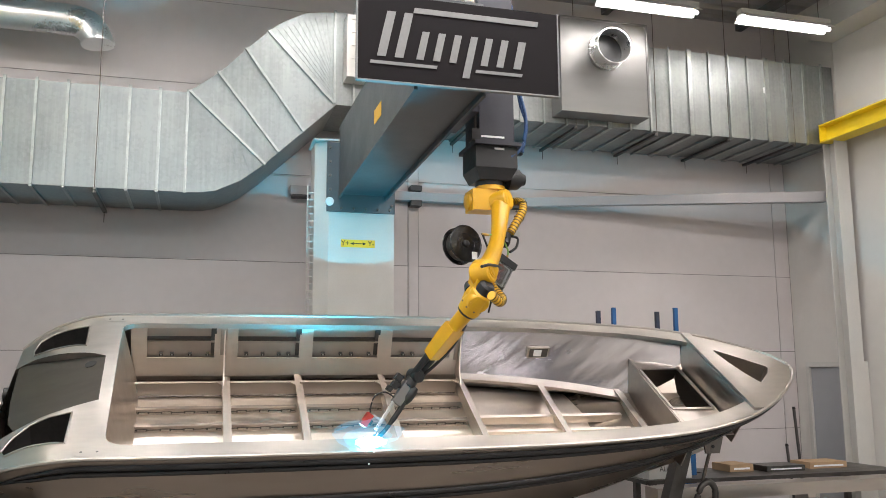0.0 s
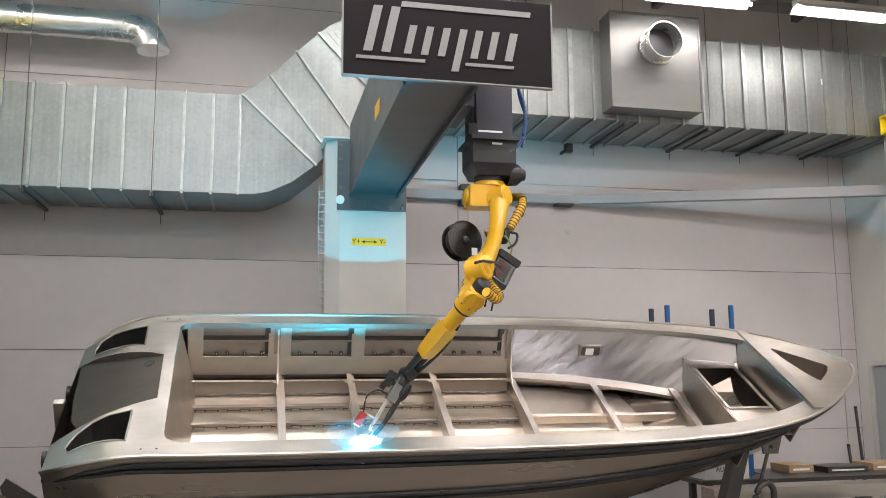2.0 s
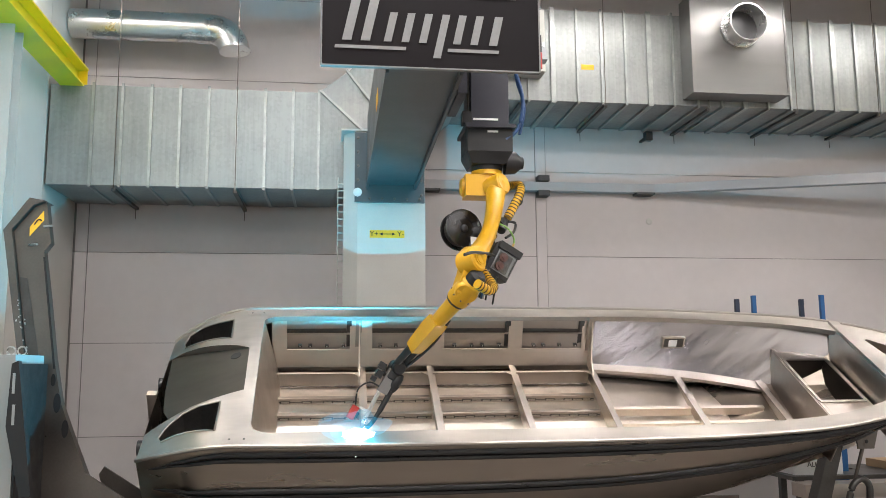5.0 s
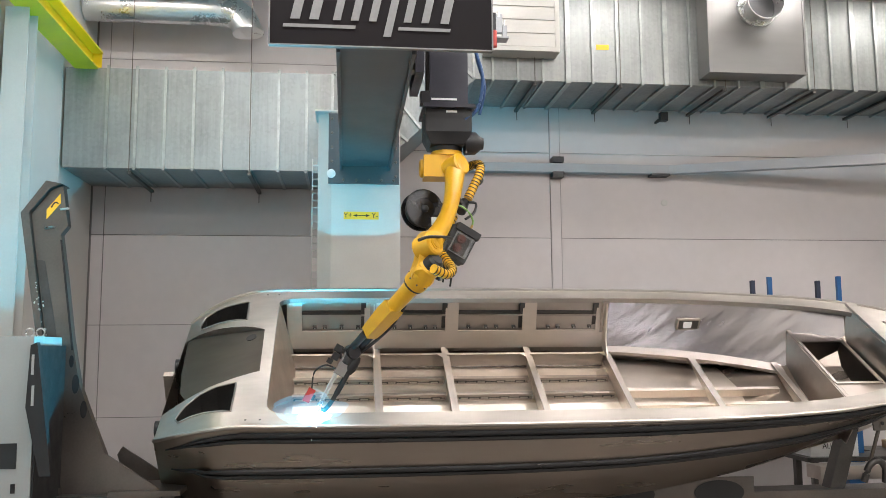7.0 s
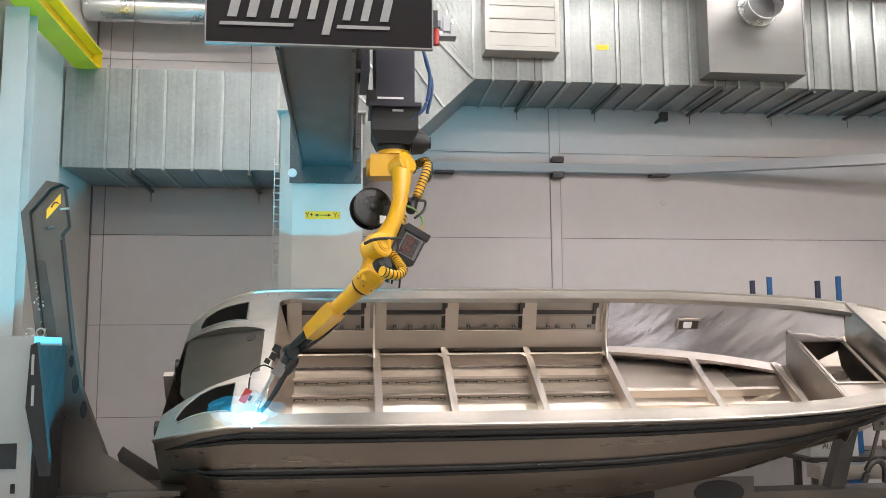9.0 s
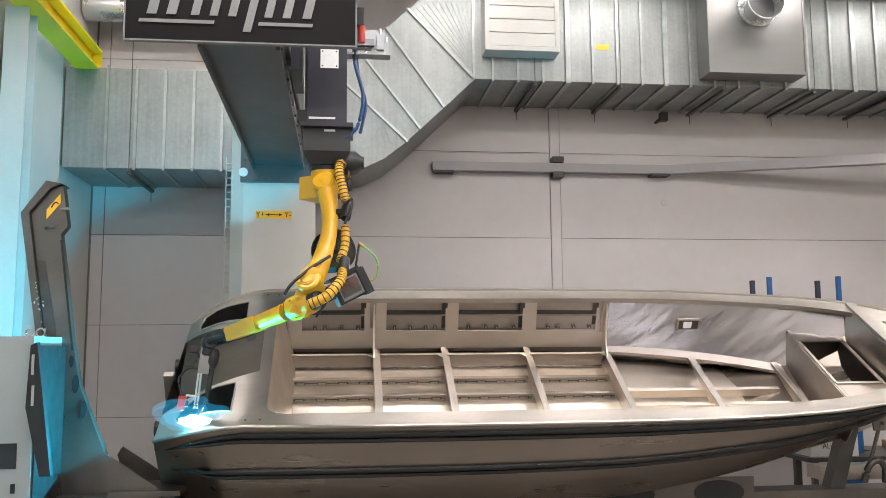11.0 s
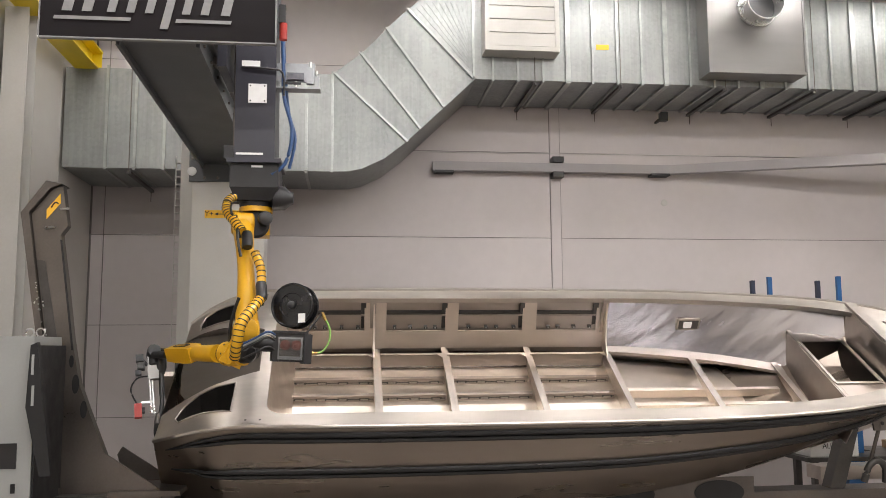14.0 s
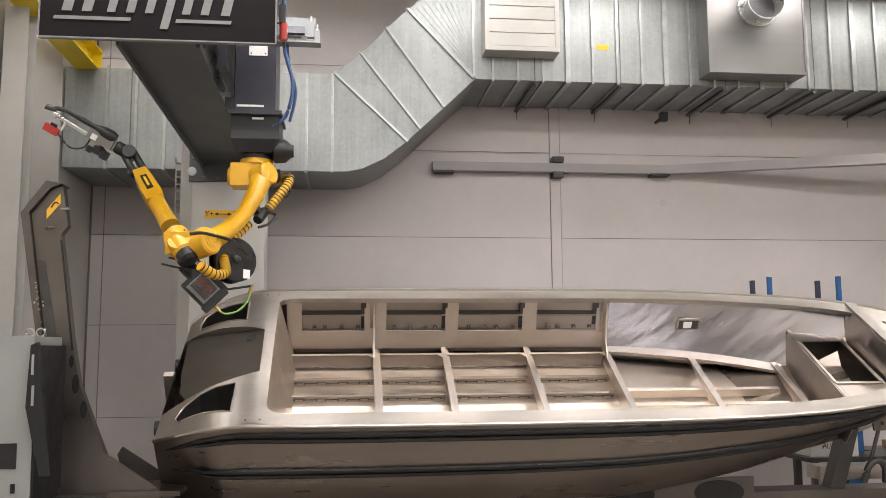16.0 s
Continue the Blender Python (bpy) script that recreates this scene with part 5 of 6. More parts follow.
    ribbed(ua, [(-0.05, -0.17, 0.36), (-0.085, -0.17, 0.50), (-0.085, -0.15, 0.64)], 0.03, 8)
    ribbed(ua, [(-0.075, -0.178, 0.73), (-0.01, -0.205, 0.83), (0.06, -0.21, 0.94), (0.085, -0.15, 1.05), (0.085, -0.04, 1.10)], 0.033, 8)
    for z, x0, y0 in ((0.27, 0.0, -0.06), (0.68, -0.08, -0.05)):
        bm = bmesh.new()
        turned(bm, (x0, -0.182, z - 0.06), (0, 0, 1), [(0, 0.033), (0.02, 0.038), (0.10, 0.038), (0.12, 0.033)], 14)
        box(bm, x0 - 0.03, x0 + 0.03, -0.15, y0, z - 0.01, z + 0.03)
        part("hose_clamp", bm, BLACK, ua, smooth=True)
    for run, rad in (([(0.05, -0.18, 0.25), (0.07, -0.235, 0.22), (0.07, -0.24, 0.32), (0.05, -0.2, 0.42)], 0.010),
                     ([(0.06, -0.13, 0.70), (0.1, -0.02, 0.82), (0.1, 0.09, 0.93), (0.08, 0.14, 1.0)], 0.011),
                     ([(0.05, -0.16, -0.06), (0.1, -0.2, -0.02), (0.1, -0.19, 0.06), (0.06, -0.14, 0.04)], 0.008)):
        bm = bmesh.new()
        pipe(bm, curve_points(run, 6), rad, 8)
        part("arm_cable", bm, BLACK, ua, smooth=True)
    # forearm with its housing: local z from the housing to the wrist
    bm = bmesh.new()
    loft(bm, [circle((0, 0, z), (0, 0, 1), rad, 20) for z, rad in ((-0.11, 0.06), (-0.09, 0.078), (0.05, 0.084), (0.085, 0.08))])
    turned(bm, (-0.075, 0.0, -0.03), (1, 0, 0), [(0, 0.07), (0.012, 0.08), (0.13, 0.08), (0.145, 0.07)], 24)
    fo = part("forearm_housing", bm, YELLOW, r, "yellow elbow gear housing", smooth=True)
    bm = bmesh.new()
    loft(bm, [[(x * w, y * h, z) for x, y in ((-1, -1), (1, -1), (1, 1), (-1, 1))] for z, w, h in ((-0.02, 0.070, 0.072), (0.10, 0.066, 0.060), (0.20, 0.062, 0.062))])
    li = part("elbow_link", bm, YELLOW, r, "yellow elbow casting", bevel=0.022)
    bm = bmesh.new()
    turned(bm, (-0.08, 0, 0.235), (1, 0, 0), [(0, 0.06), (0.012, 0.076), (0.16, 0.076), (0.172, 0.06)], 28)
    part("elbow_joint", bm, YELLOW, li, smooth=True)
    bm = bmesh.new()
    turned(bm, (0, 0, -0.18), (0, 0, 1), [(0, 0.04), (0.02, 0.06), (0.085, 0.066)], 20)
    part("housing_motor", bm, BLACK, fo, smooth=True)
    bm = bmesh.new()
    turned(bm, (-0.076, 0.02, -0.03), (-1, 0, 0), [(0, 0.062), (0.07, 0.058), (0.09, 0.035)], 20)
    part("housing_motor", bm, BLACK, fo, smooth=True)
    bm = bmesh.new()
    turned(bm, (0, 0, 0.0855), (0, 0, 1), [(0, 0.072), (0.018, 0.072)], 24)
    part("housing_ring", bm, BLACK, fo, smooth=True)
    for k in range(8):
        a = math.pi * 2 * k / 8
        bm = bmesh.new()
        turned(bm, (0.082 * math.cos(a), 0.082 * math.sin(a), 0.03), (math.cos(a), math.sin(a), 0), [(0, 0.007), (0.005, 0.006)], 8)
        part("housing_screw", bm, STEEL, fo)
    bm = bmesh.new()
    loft(bm, [circle((0, 0, z), (0, 0, 1), rad, 20) for z, rad in ((0.10, 0.062), (0.20, 0.058), (0.38, 0.053))])
    fa = part("forearm", bm, YELLOW, r, "yellow forearm with black maker plate", smooth=True)
    bm = bmesh.new()
    loft(bm, [[(x * w, y * h, z) for x, y in ((-1, -1), (1, -1), (1, 1), (-1, 1))] for z, w, h in ((0.35, 0.058, 0.052), (0.42, 0.060, 0.056), (0.60, 0.050, 0.050), (0.66, 0.044, 0.046))])
    part("forearm_shell", bm, YELLOW, fa, bevel=0.018)
    boxes("maker_plate", BLACK, fa, (-0.022, 0.022, -0.0605, -0.0560, 0.43, 0.57), bevel=0.0015)
    boxes("maker_bar", LABEL_YELLOW, fa, (-0.008, 0.008, -0.0622, -0.0607, 0.46, 0.55))
    for s in (-1, 1):
        bm = bmesh.new()
        loft(bm, [circle((s * 0.034, 0, z), (0, 0, 1), rad, 14) for z, rad in ((0.66, 0.028), (0.80, 0.025), (0.88, 0.025))])
        part("wrist_fork", bm, BLACK, fa, smooth=True)
    bm = bmesh.new()
    pipe(bm, curve_points([(0.05, 0.03, 0.30), (0.065, 0.05, 0.5), (0.06, 0.04, 0.7), (0.03, 0.03, 0.86)], 6), 0.012, 8)
    part("forearm_cable", bm, BLACK, fa, smooth=True)
    # wrist block
    bm = bmesh.new()
    turned(bm, (-0.07, 0, 0), (1, 0, 0), [(0, 0.042), (0.015, 0.05), (0.125, 0.05), (0.14, 0.042)], 20)
    wr = part("wrist", bm, BLACK, r, "black wrist joint", smooth=True)
    bm = bmesh.new()
    turned(bm, (0, 0, 0.03), (0, 0, 1), [(0, 0.045), (0.06, 0.045), (0.07, 0.035)], 18)
    part("tool_flange", bm, BLACK, wr, smooth=True)
    # torch: local z from the wrist to the arc, tip at 0.58
    bm = bmesh.new()
    box(bm, -0.045, 0.03, -0.028, 0.028, 0.05, 0.23)
    to = part("torch", bm, BOX_METAL, r, "bright metal torch bracket", bevel=0.008)
    bm = bmesh.new()
    turned(bm, (0.045, 0, 0.05), (0, 0, 1), [(0, 0.03), (0.03, 0.042), (0.10, 0.04), (0.14, 0.026)], 16)
    part("torch_body", bm, BLACK, to, "black torch body", smooth=True)
    bm = bmesh.new()
    pipe(bm, curve_points([(0.045, 0, 0.16), (0.045, 0, 0.34), (0.035, 0, 0.46), (0.0, 0, 0.54)], 6), [0.02] * 7 + [0.016] * 8 + [0.013] * 4, 12)
    part("torch_neck", bm, BLACK, to, "dark torch neck", smooth=True)
    bm = bmesh.new()
    loft(bm, [circle((0.012 * (0.56 - z) / 0.06, 0, z), (0, 0, 1), rad, 14) for z, rad in ((0.48, 0.017), (0.51, 0.021), (0.552, 0.021))])
    part("gas_nozzle", bm, STEEL_DARK, to, smooth=True)
    for x, y0, rad in ((-0.02, -0.012, 0.009), (-0.038, 0.012, 0.007)):
        bm = bmesh.new()
        rod(bm, (x, y0, 0.23), (x + 0.008, y0, 0.47), rad)
        turned(bm, (x + 0.008, y0, 0.46), (0, 0, 1), [(0, rad * 1.5), (0.02, rad * 1.5)], 10)
        part("guide_rod", bm, PIPE_METAL, to, smooth=True)
    bm = bmesh.new()
    box(bm, -0.145, -0.095, -0.025, 0.025, 0.40, 0.50)
    part("seam_sensor", bm, RED, to, "small red seam sensor", bevel=0.008)
    boxes("sensor_lens", BLACK, to, (-0.094, -0.075, -0.016, 0.016, 0.43, 0.47), bevel=0.004)
    boxes("sensor_arm", PIPE_METAL, to, (-0.10, -0.02, -0.008, 0.008, 0.385, 0.399))
    bm = bmesh.new()
    pipe(bm, curve_points([(-0.045, 0, 0.20), (-0.12, -0.01, 0.21), (-0.165, -0.01, 0.29), (-0.125, 0, 0.40)], 6), 0.006, 8)
    part("sensor_cable", bm, BLACK, to, smooth=True)
    for d in ((-0.125, -0.07, -0.025, 0.025, 0.04, 0.09), (-0.115, -0.065, -0.03, 0.03, 0.10, 0.15), (-0.13, -0.09, -0.02, 0.02, 0.155, 0.19)):
        boxes("camera_module", BLACK, to, d, bevel=0.008)
    rods("module_stem", BLACK, to, ((-0.09, 0, 0.06), (-0.046, 0, 0.12)), r=0.012)
    boxes("torch_sticker", WHITE, to, (-0.035, 0.005, -0.032, -0.029, 0.16, 0.20))
    # wire spool on its bracket: axis along local x
    bm = bmesh.new()
    k = 40
    turned(bm, (-0.055, 0, 0), (1, 0, 0), [(0, 0.145), (0.004, 0.15), (0.010, 0.145)], k)
    turned(bm, (0.045, 0, 0), (1, 0, 0), [(0, 0.145), (0.006, 0.15), (0.011, 0.146), (0.012, 0.138), (0.009, 0.134), (0.010, 0.082), (0.001, 0.076), (0.001, 0.045), (0.008, 0.042), (0.008, 0.02)], k)
    turned(bm, (-0.05, 0, 0), (1, 0, 0), [(0, 0.115), (0.1, 0.115)], k)
    sp = part("wire_spool", bm, BLACK_GLOSS, r, "large black welding wire spool", smooth=True)
    bm = bmesh.new()
    turned(bm, (0.047, 0, 0), (1, 0, 0), [(0, 0.03), (0.02, 0.026), (0.026, 0.016)], 20)
    part("spool_hub", bm, BLACK, sp, smooth=True)
    for i in range(3):
        bm = bmesh.new()
        u = Vector((0, math.cos(2.1 * i), math.sin(2.1 * i)))
        rod(bm, Vector((0.050, 0, 0)) + u * 0.03, Vector((0.050, 0, 0)) + u * 0.074, 0.005, 0.004, 8)
        part("spool_spoke", bm, BLACK_GLOSS, sp, smooth=True)
    boxes("spool_label", WHITE, sp, (0.0555, 0.0575, 0.05, 0.10, -0.12, -0.06))
    bm = bmesh.new()
    turned(bm, (-0.044, 0, 0), (1, 0, 0), [(0, 0.120), (0.088, 0.120)], k)
    part("wound_wire", bm, STEEL, sp, smooth=True)
    boxes("spool_bracket", BLACK, sp, (-0.09, -0.06, -0.04, 0.04, -0.13, 0.03), bevel=0.008)
    # wire feeder: a dark frame with a clear cover
    bm = bmesh.new()
    box(bm, -0.12, 0.12, -0.06, 0.06, -0.09, 0.09)
    wf = part("wire_feeder", bm, BLACK, r, "black wire feeder with a clear cover", bevel=0.012)
    bm = bmesh.new()
    for x, z in ((-0.045, 0.015), (0.025, 0.015)):
        turned(bm, (x, -0.067, z), (0, -1, 0), [(0, 0.032), (0.012, 0.032), (0.013, 0.014), (0.018, 0.013)], 18)
    part("feed_roller", bm, ROLLER, wf, "red-brown feed roller gears", smooth=True)
    boxes("roller_plate", VALVE_METAL, wf, (-0.088, 0.068, -0.0607, -0.0602, -0.076, 0.066))
    boxes("drive_block", STEEL_DARK, wf, (-0.08, 0.055, -0.066, -0.0609, -0.055, 0.055), bevel=0.002)
    boxes("feeder_cover", COVER_GLASS, wf, (-0.09, 0.07, -0.092, -0.089, -0.078, 0.068), (-0.09, 0.07, -0.089, -0.061, -0.081, -0.078), label="clear plastic cover")
    boxes("end_plate", BLACK, wf, (0.075, 0.125, -0.085, 0.065, -0.10, 0.085), bevel=0.006)
    boxes("top_strip", BLACK, wf, (-0.12, 0.10, -0.07, 0.05, 0.091, 0.105), bevel=0.004)
    boxes("feeder_arm", BLACK, wf, (-0.20, -0.121, -0.03, 0.03, -0.03, 0.05), (-0.30, -0.201, -0.012, 0.012, 0.0, 0.03), bevel=0.006)
    bm = bmesh.new()
    turned(bm, (-0.12, -0.03, 0.02), (-1, 0, 0), [(0, 0.042), (0.05, 0.042), (0.07, 0.03), (0.12, 0.028)], 16)
    part("drive_motor", bm, BLACK, wf, smooth=True)
    for z, m in ((0.06, VALVE_METAL), (0.04, BLACK), (-0.02, BLACK), (0.075, BLUE_CABLE)):
        bm = bmesh.new()
        pipe(bm, curve_points([(-0.10, -0.05, z), (-0.16, -0.085, z + 0.02), (-0.23, -0.07, z - 0.02), (-0.30, -0.03, z - 0.06)], 6), 0.007, 8)
        part("feeder_cable", bm, m, wf, smooth=True)
    bm = bmesh.new()
    hose = curve_points([(0.17, 0, -0.03), (0.21, 0, -0.015), (0.25, 0, 0.05), (0.25, 0, 0.13), (0.22, 0, 0.19)], 7)
    pipe(bm, hose, 0.007, 8)
    part("wire_hose", bm, GREEN_HOSE, wf, "thin green wire hose", smooth=True)
    bm = bmesh.new()
    turned(bm, (0.126, 0, -0.03), (1, 0, 0), [(0, 0.012), (0.02, 0.012), (0.021, 0.009), (0.05, 0.009)], 10)
    part("hose_fitting", bm, BRASS, wf, "brass hose fitting", smooth=True)
    bm = bmesh.new()
    turned(bm, (0.22, 0, 0.185), (-0.45, 0, 0.9), [(0, 0.009), (0.03, 0.012), (0.06, 0.010)], 10)
    part("hose_fitting", bm, BRASS, wf, "brass hose fitting", smooth=True)
    rods("fitting_stay", BLACK, wf, ((0.10, 0.0, 0.10), (0.20, 0.0, 0.24)), r=0.008)
    return {"robot": r, "turret": t, "upper_arm": ua, "housing": fo, "elbow_link": li, "forearm": fa, "wrist": wr, "torch": to, "spool": sp, "feeder": wf}


def weld_arc():
    a_thing = thing("weld_arc", "dazzling cyan welding arc with bright spatter at the torch tip", "welding arc")
    bm = bmesh.new()
    bmesh.ops.create_icosphere(bm, subdivisions=2, radius=0.0035)
    part("arc_core", bm, ARC_GLOW, a_thing, smooth=True)
    out = Vector((0, -0.533, 0.846))  # the deck's normal
    # pool swollen and set forward to imitate the arc's white glare
    bm = bmesh.new()
    bmesh.ops.create_icosphere(bm, subdivisions=3, radius=1.0)
    for v in bm.verts:
        k = 1 + 0.35 * noise.noise(v.co * 2.2)
        v.co = Vector((v.co.x * 0.105 * k, v.co.y * 0.016, v.co.z * 0.040 * k)) + out * 0.052 + Vector((0, -0.05, -0.02))
    part("pool_glare", bm, POOL_GLOW, a_thing, smooth=True)
    for i in range(3):  # nested faint shells imitate the halo of glare round the arc
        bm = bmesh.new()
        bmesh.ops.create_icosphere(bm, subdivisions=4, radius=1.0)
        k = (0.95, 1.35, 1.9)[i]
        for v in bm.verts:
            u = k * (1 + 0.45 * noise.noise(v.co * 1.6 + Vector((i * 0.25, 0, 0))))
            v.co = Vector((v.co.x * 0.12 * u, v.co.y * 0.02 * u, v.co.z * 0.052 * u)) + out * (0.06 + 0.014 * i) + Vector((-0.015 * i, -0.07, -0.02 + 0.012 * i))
        part("halo_shell", bm, HALO_GLOW, a_thing, smooth=True)
    rng = random.Random(5)
    for i in range(14):  # spatter drops flung off the pool
        d = Vector((rng.uniform(-1, 1), rng.uniform(-0.8, 0.1), rng.uniform(-0.3, 0.9))).normalized()
        o = d * rng.uniform(0.05, 0.13) + Vector((0, -0.01, -0.02))
        bm = bmesh.new()
        rod(bm, o, o + d * rng.uniform(0.008, 0.03), 0.0022, 0.0008, 6)
        part("spatter", bm, POOL_GLOW, a_thing)
    return a_thing


GANTRY = gantry()
SLIDE = slide(GANTRY)
ARM = robot()
ARC = weld_arc()



# ---- movement ----
def along(rows, t):
    """Straight interpolation in rows of (t, values...)."""
    for a, b in zip(rows, rows[1:]):
        if a[0] <= t <= b[0]:
            u = (t - a[0]) / (b[0] - a[0])
            return [p + (q - p) * u for p, q in zip(a[1:], b[1:])]
    return list(rows[-1][1:])


TRAVEL = [(0, 2.196), (4, 1.36), (6.5, 0.836), (9, 0.343), (9.2, 0.302), (11.3, -0.226), (11.5, -0.287), (12, -0.433), (12.5, -0.578), (12.8, -0.652), (13, -0.66), (16, -0.66)]
DROP = [(0, 3.76), (9, 3.752), (9.4, 3.745), (11.3, 3.562), (11.5, 3.531), (12, 3.445), (12.5, 3.36), (13, 3.318), (15.15, 3.318), (15.5, 3.449), (16, 3.668)]
ELBOW = [(0, -0.262, -0.58, -1.028), (4, -0.232, -0.6, -1.016), (7.5, -0.186, -0.59, -1.049), (9, -0.143, -0.59, -1.057), (11.3, -0.07, -0.52, -1.126),
         (12, -0.108, -0.45, -1.167), (12.5, -0.03, -0.45, -1.175), (13.1, -0.005, -0.46, -1.171), (15.1, 0.008, -0.45, -1.178), (15.3, -0.126, -0.42, -1.206),
         (15.45, -0.215, -0.42, -1.204), (15.6, -0.30, -0.43, -1.18), (15.7, -0.29, -0.47, -1.126), (15.8, -0.275, -0.53, -1.065), (15.9, -0.251, -0.61, -1.006), (16, -0.233, -0.65, -0.962)]
HOUSING = [(0, -0.325, -0.56, -1.255), (4, -0.285, -0.58, -1.246), (7.5, -0.234, -0.57, -1.275), (9, -0.19, -0.57, -1.282), (11.3, -0.14, -0.5, -1.304),
        (12, -0.133, -0.43, -1.335), (12.5, -0.103, -0.43, -1.331), (13.1, -0.086, -0.44, -1.348), (15.1, -0.069, -0.43, -1.334), (15.3, -0.187, -0.4, -1.318),
        (15.45, -0.313, -0.4, -1.324), (15.6, -0.434, -0.41, -1.29), (15.7, -0.464, -0.45, -1.23), (15.8, -0.479, -0.51, -1.157), (15.9, -0.454, -0.59, -1.06),
        (16, -0.411, -0.63, -0.98)]
WRIST = [(0, -0.626, -0.05, -1.763), (4, -0.68, -0.05, -1.748), (7.5, -0.699, -0.05, -1.779), (9, -0.735, -0.05, -1.764), (11.3, -0.846, 0.1, -1.5),
        (12, -0.829, 0.21, -1.443), (12.5, -0.776, 0.24, -1.406), (13.1, -0.752, 0.23, -1.396), (14.2, -0.741, 0.26, -1.323), (15.1, -0.728, 0.25, -1.286),
        (15.3, -0.938, 0.21, -1.214), (15.45, -1.14, 0.11, -1.143), (15.6, -1.281, 0.03, -0.95), (15.7, -1.275, -0.1, -0.828), (15.8, -1.21, -0.13, -0.658),
        (15.9, -1.063, -0.15, -0.464), (16, -0.866, -0.16, -0.293)]
TIP = [(0, -0.978, -0.087, -2.25), (4, -0.966, -0.075, -2.239), (7.5, -0.955, -0.091, -2.246), (9, -1.0, -0.086, -2.241), (9.5, -0.981, -0.066, -2.219), (10.0, -0.953, -0.043, -2.173), (10.5, -0.924, -0.014, -2.134), (11.0, -0.896, 0.019, -2.103),
        (11.3, -0.878, 0.037, -2.082),
        (12, -0.847, 0.165, -2.001), (12.5, -0.754, 0.179, -1.948), (13.1, -0.736, 0.268, -1.902), (13.6, -0.683, 0.1, -1.87), (15.1, -0.642, 0.1, -1.828),
        (15.3, -1.089, 0.11, -1.705), (15.45, -1.413, 0.01, -1.616), (15.6, -1.769, -0.07, -1.367), (15.7, -1.772, -0.2, -1.073), (15.8, -1.674, -0.23, -0.697),
        (15.9, -1.613, -0.25, -0.355), (16, -1.427, -0.26, 0.018)]
TURN = [(0, 0), (9.2, -2), (11.3, -40), (12, -70), (12.5, -85), (15.1, -85), (15.4, -60), (15.6, -25), (15.8, -4), (16, 0)]
SPOOL = [(0, -0.23, 0.02, -0.76), (9, -0.17, 0.02, -0.72), (11.3, 0.09, -0.25, -0.93), (12, 0.191, -0.35, -0.92),
         (12.5, 0.29, -0.45, -0.99), (13.1, 0.316, -0.45, -1.03), (15.1, 0.316, -0.45, -1.03), (15.3, 0.22, -0.52, -1.0),
         (15.5, 0.159, -0.58, -1.1), (15.8, 0.008, -0.45, -1.095), (16, -0.104, -0.4, -1.072)]
SPOOL_AXIS = [(0, 0.28, -0.95, 0.02), (9, 0.28, -0.95, 0.02), (11.3, 0.5, -0.85, 0.1), (12.5, -0.35, -0.9, 0.15), (15.1, -0.35, -0.9, 0.15), (15.6, 0.3, -0.9, 0.1), (16, 0.6, -0.8, 0.1)]
FEEDER = [(0, -0.07, -0.28, -1.01), (2, -0.02, -0.28, -1.01), (4, 0.03, -0.28, -1.02), (7, 0.045, -0.28, -1.02), (9, 0.08, -0.28, -1.03), (11.3, 0.18, -0.45, -1.19), (12.5, 0.28, -0.62, -1.3),
         (15.1, 0.316, -0.62, -1.31), (15.3, 0.2, -0.62, -1.3), (15.5, 0.053, -0.65, -1.4), (15.8, -0.113, -0.6, -1.363),
         (16, -0.261, -0.55, -1.273)]
FEEDER_TILT = [(0, -60), (9, -62), (11.3, -22), (12.5, 0), (15.1, 4), (15.6, 18), (15.8, 30), (16, 45)]


def aimed(origin, target, hint):
    """A pose with local z towards target and local x near hint."""
    z = (Vector(target) - Vector(origin)).normalized()
    x = (Vector(hint) - z * Vector(hint).dot(z)).normalized()
    m = Matrix((x, z.cross(x), z)).transposed().to_4x4()
    return Matrix.Translation(origin) @ m


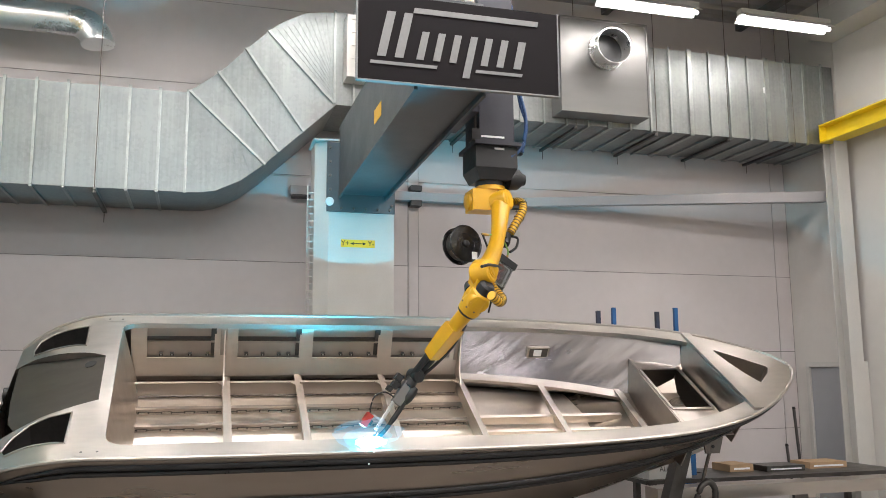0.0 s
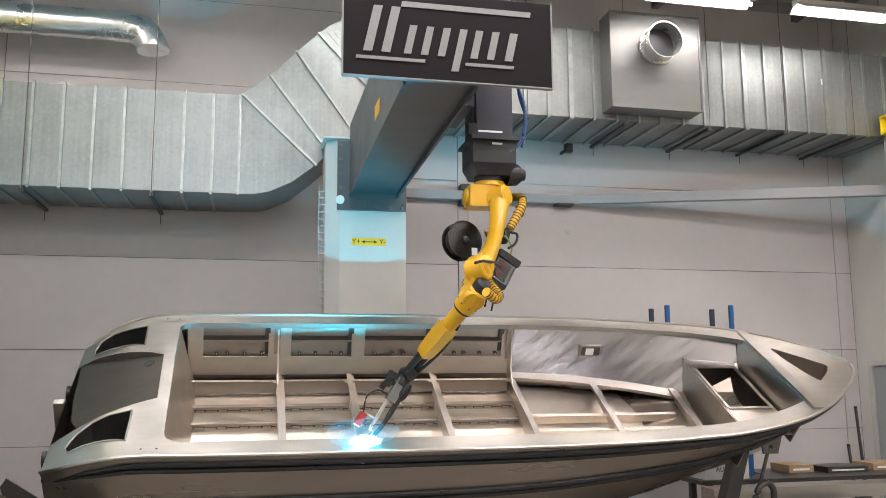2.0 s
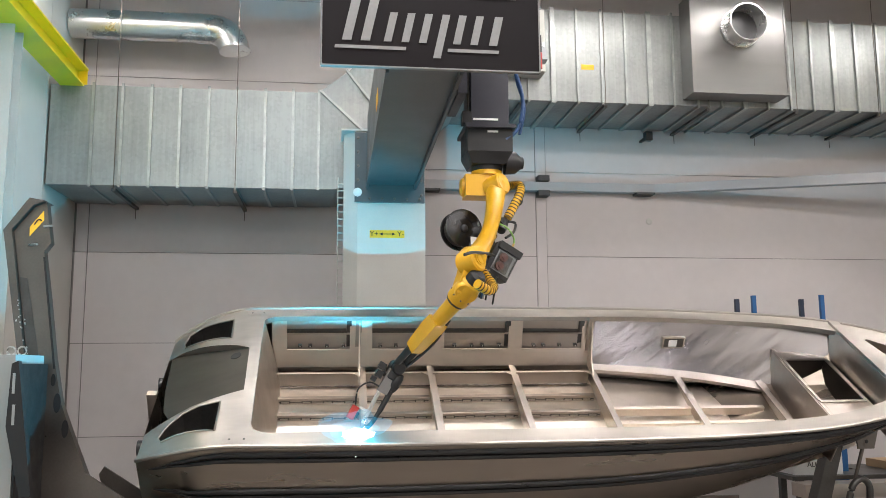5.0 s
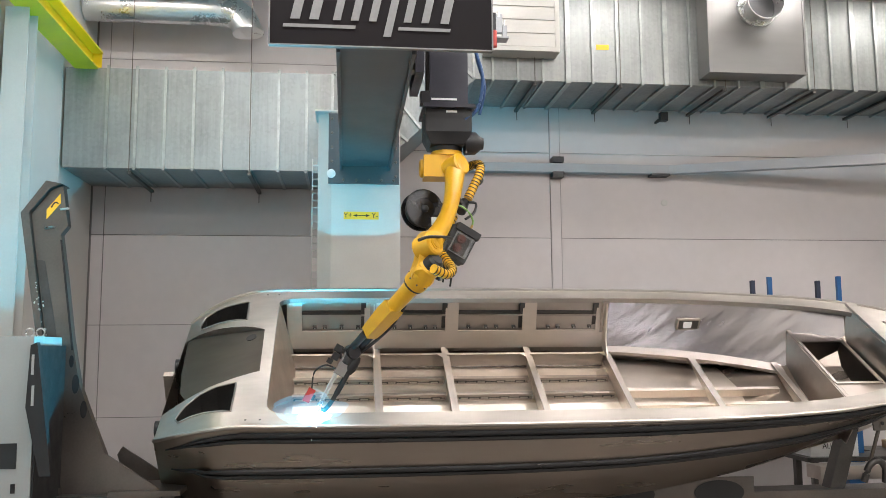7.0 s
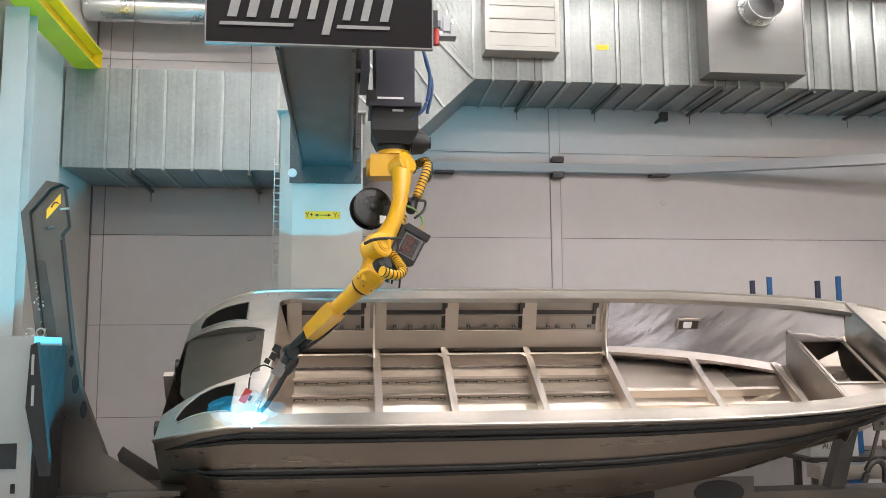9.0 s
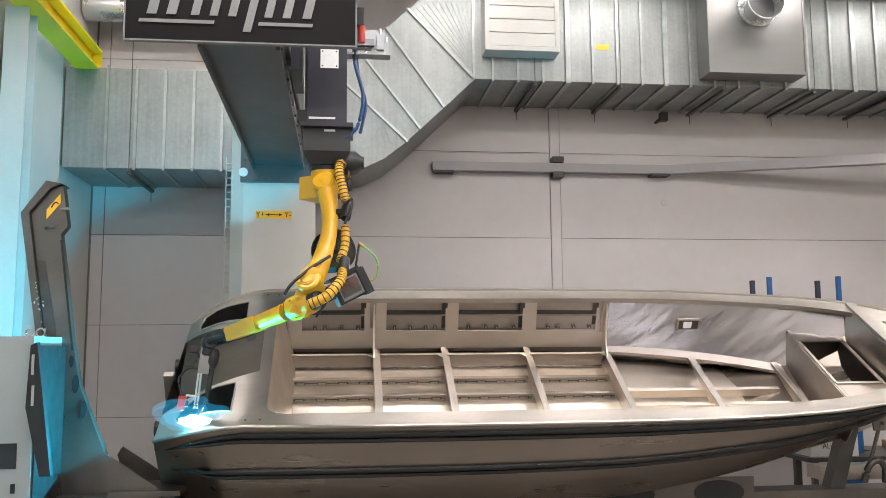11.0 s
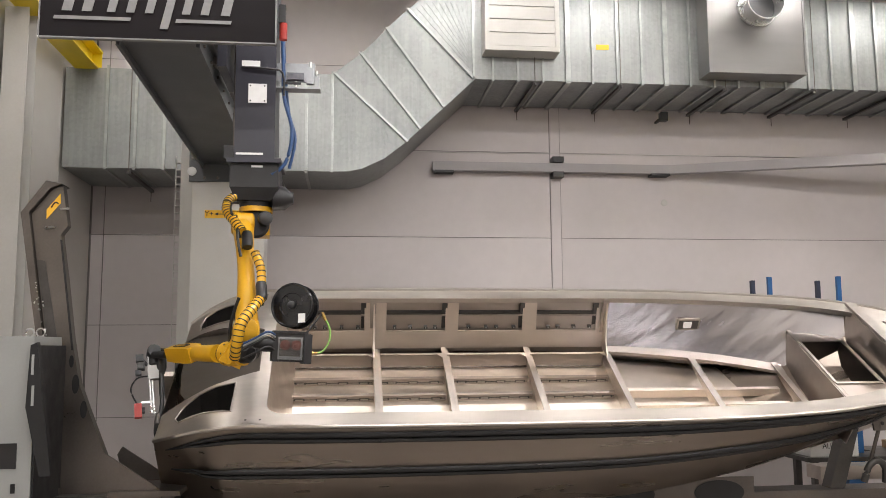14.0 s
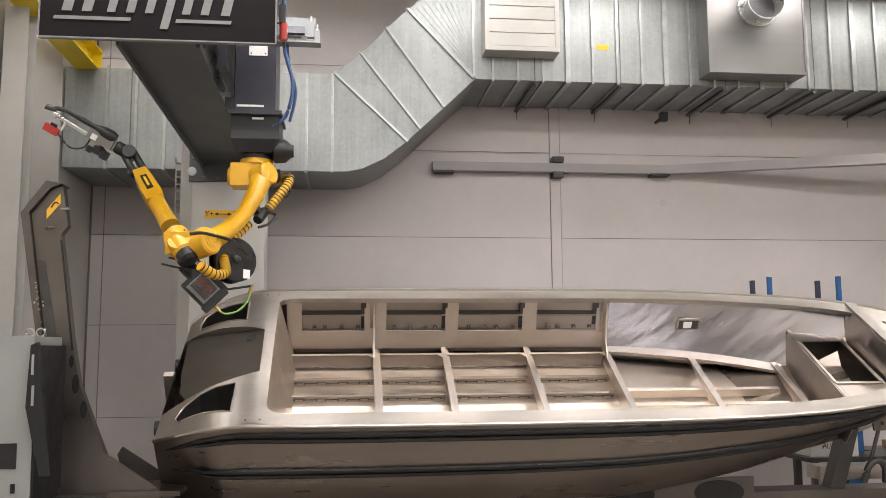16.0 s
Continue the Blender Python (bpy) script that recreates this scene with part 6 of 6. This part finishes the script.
def motions():
    steps = sorted({round(0.5 * i, 2) for i in range(31)} | {9.2, 11.3, 13.1, 13.2, 13.3, 15.1, 15.2, 15.3, 15.4, 15.45, 15.5, 15.6, 15.7, 15.8, 15.9, 16.0})
    rows = {k: [] for k in ("gantry", "slide", "robot", "turret", "upper_arm", "housing", "elbow_link", "forearm", "wrist", "torch", "spool", "feeder", "arc")}
    for t in steps:
        x, z = along(TRAVEL, t)[0], along(DROP, t)[0]
        base = Vector((x, BY, z))
        rows["gantry"].append((t, pose(x, BY, 0)))
        rows["slide"].append((t, pose(0, 0, z)))
        rows["robot"].append((t, pose(*base)))
        turn = along(TURN, t)[0]
        e, h, w, p = (Vector(along(r, t)) for r in (ELBOW, HOUSING, WRIST, TIP))
        rows["turret"].append((t, pose(0, 0, -0.36, 0, 0, turn)))
        side = Matrix.Rotation(radians(turn), 3, "Z") @ Vector((0.055, -0.09, 0))
        s = Vector((0, 0, -0.42)) + side
        rows["upper_arm"].append((t, aimed(s, e, Matrix.Rotation(radians(turn), 3, "Z") @ Vector((0.35, -1, -0.35)))))
        rows["housing"].append((t, aimed(h, w, (0.2, -1, 0))))
        rows["elbow_link"].append((t, aimed(e + (h - e).normalized() * 0.235, e, (0.2, -1, 0))))
        rows["forearm"].append((t, aimed(w - (w - h).normalized() * 0.88, w, (1, 0.2, 0.3))))
        rows["wrist"].append((t, aimed(w, p, (0.3, -1, 0))))
        rows["torch"].append((t, aimed(p - (p - w).normalized() * 0.58, p, (1, 0.1, -0.3))))
        c = Vector(along(SPOOL, t))
        rows["spool"].append((t, aimed(c, c + Vector((0, 0.1, 1)), Vector(along(SPOOL_AXIS, t)))))
        rows["feeder"].append((t, pose(*along(FEEDER, t), 0, along(FEEDER_TILT, t)[0], 12)))
        # the arc burns at the tip, and once out rests shut inside the hollow column
        q = p if t < 13.25 else Vector((-0.6, 2.71, -2.2))
        rows["arc"].append((t, Matrix.Translation(base + q)))
    walk(GANTRY, rows["gantry"])
    walk(SLIDE, rows["slide"])
    for k, ob in ARM.items():
        walk(ob, rows[k])
    walk(ARC, rows["arc"])


motions()
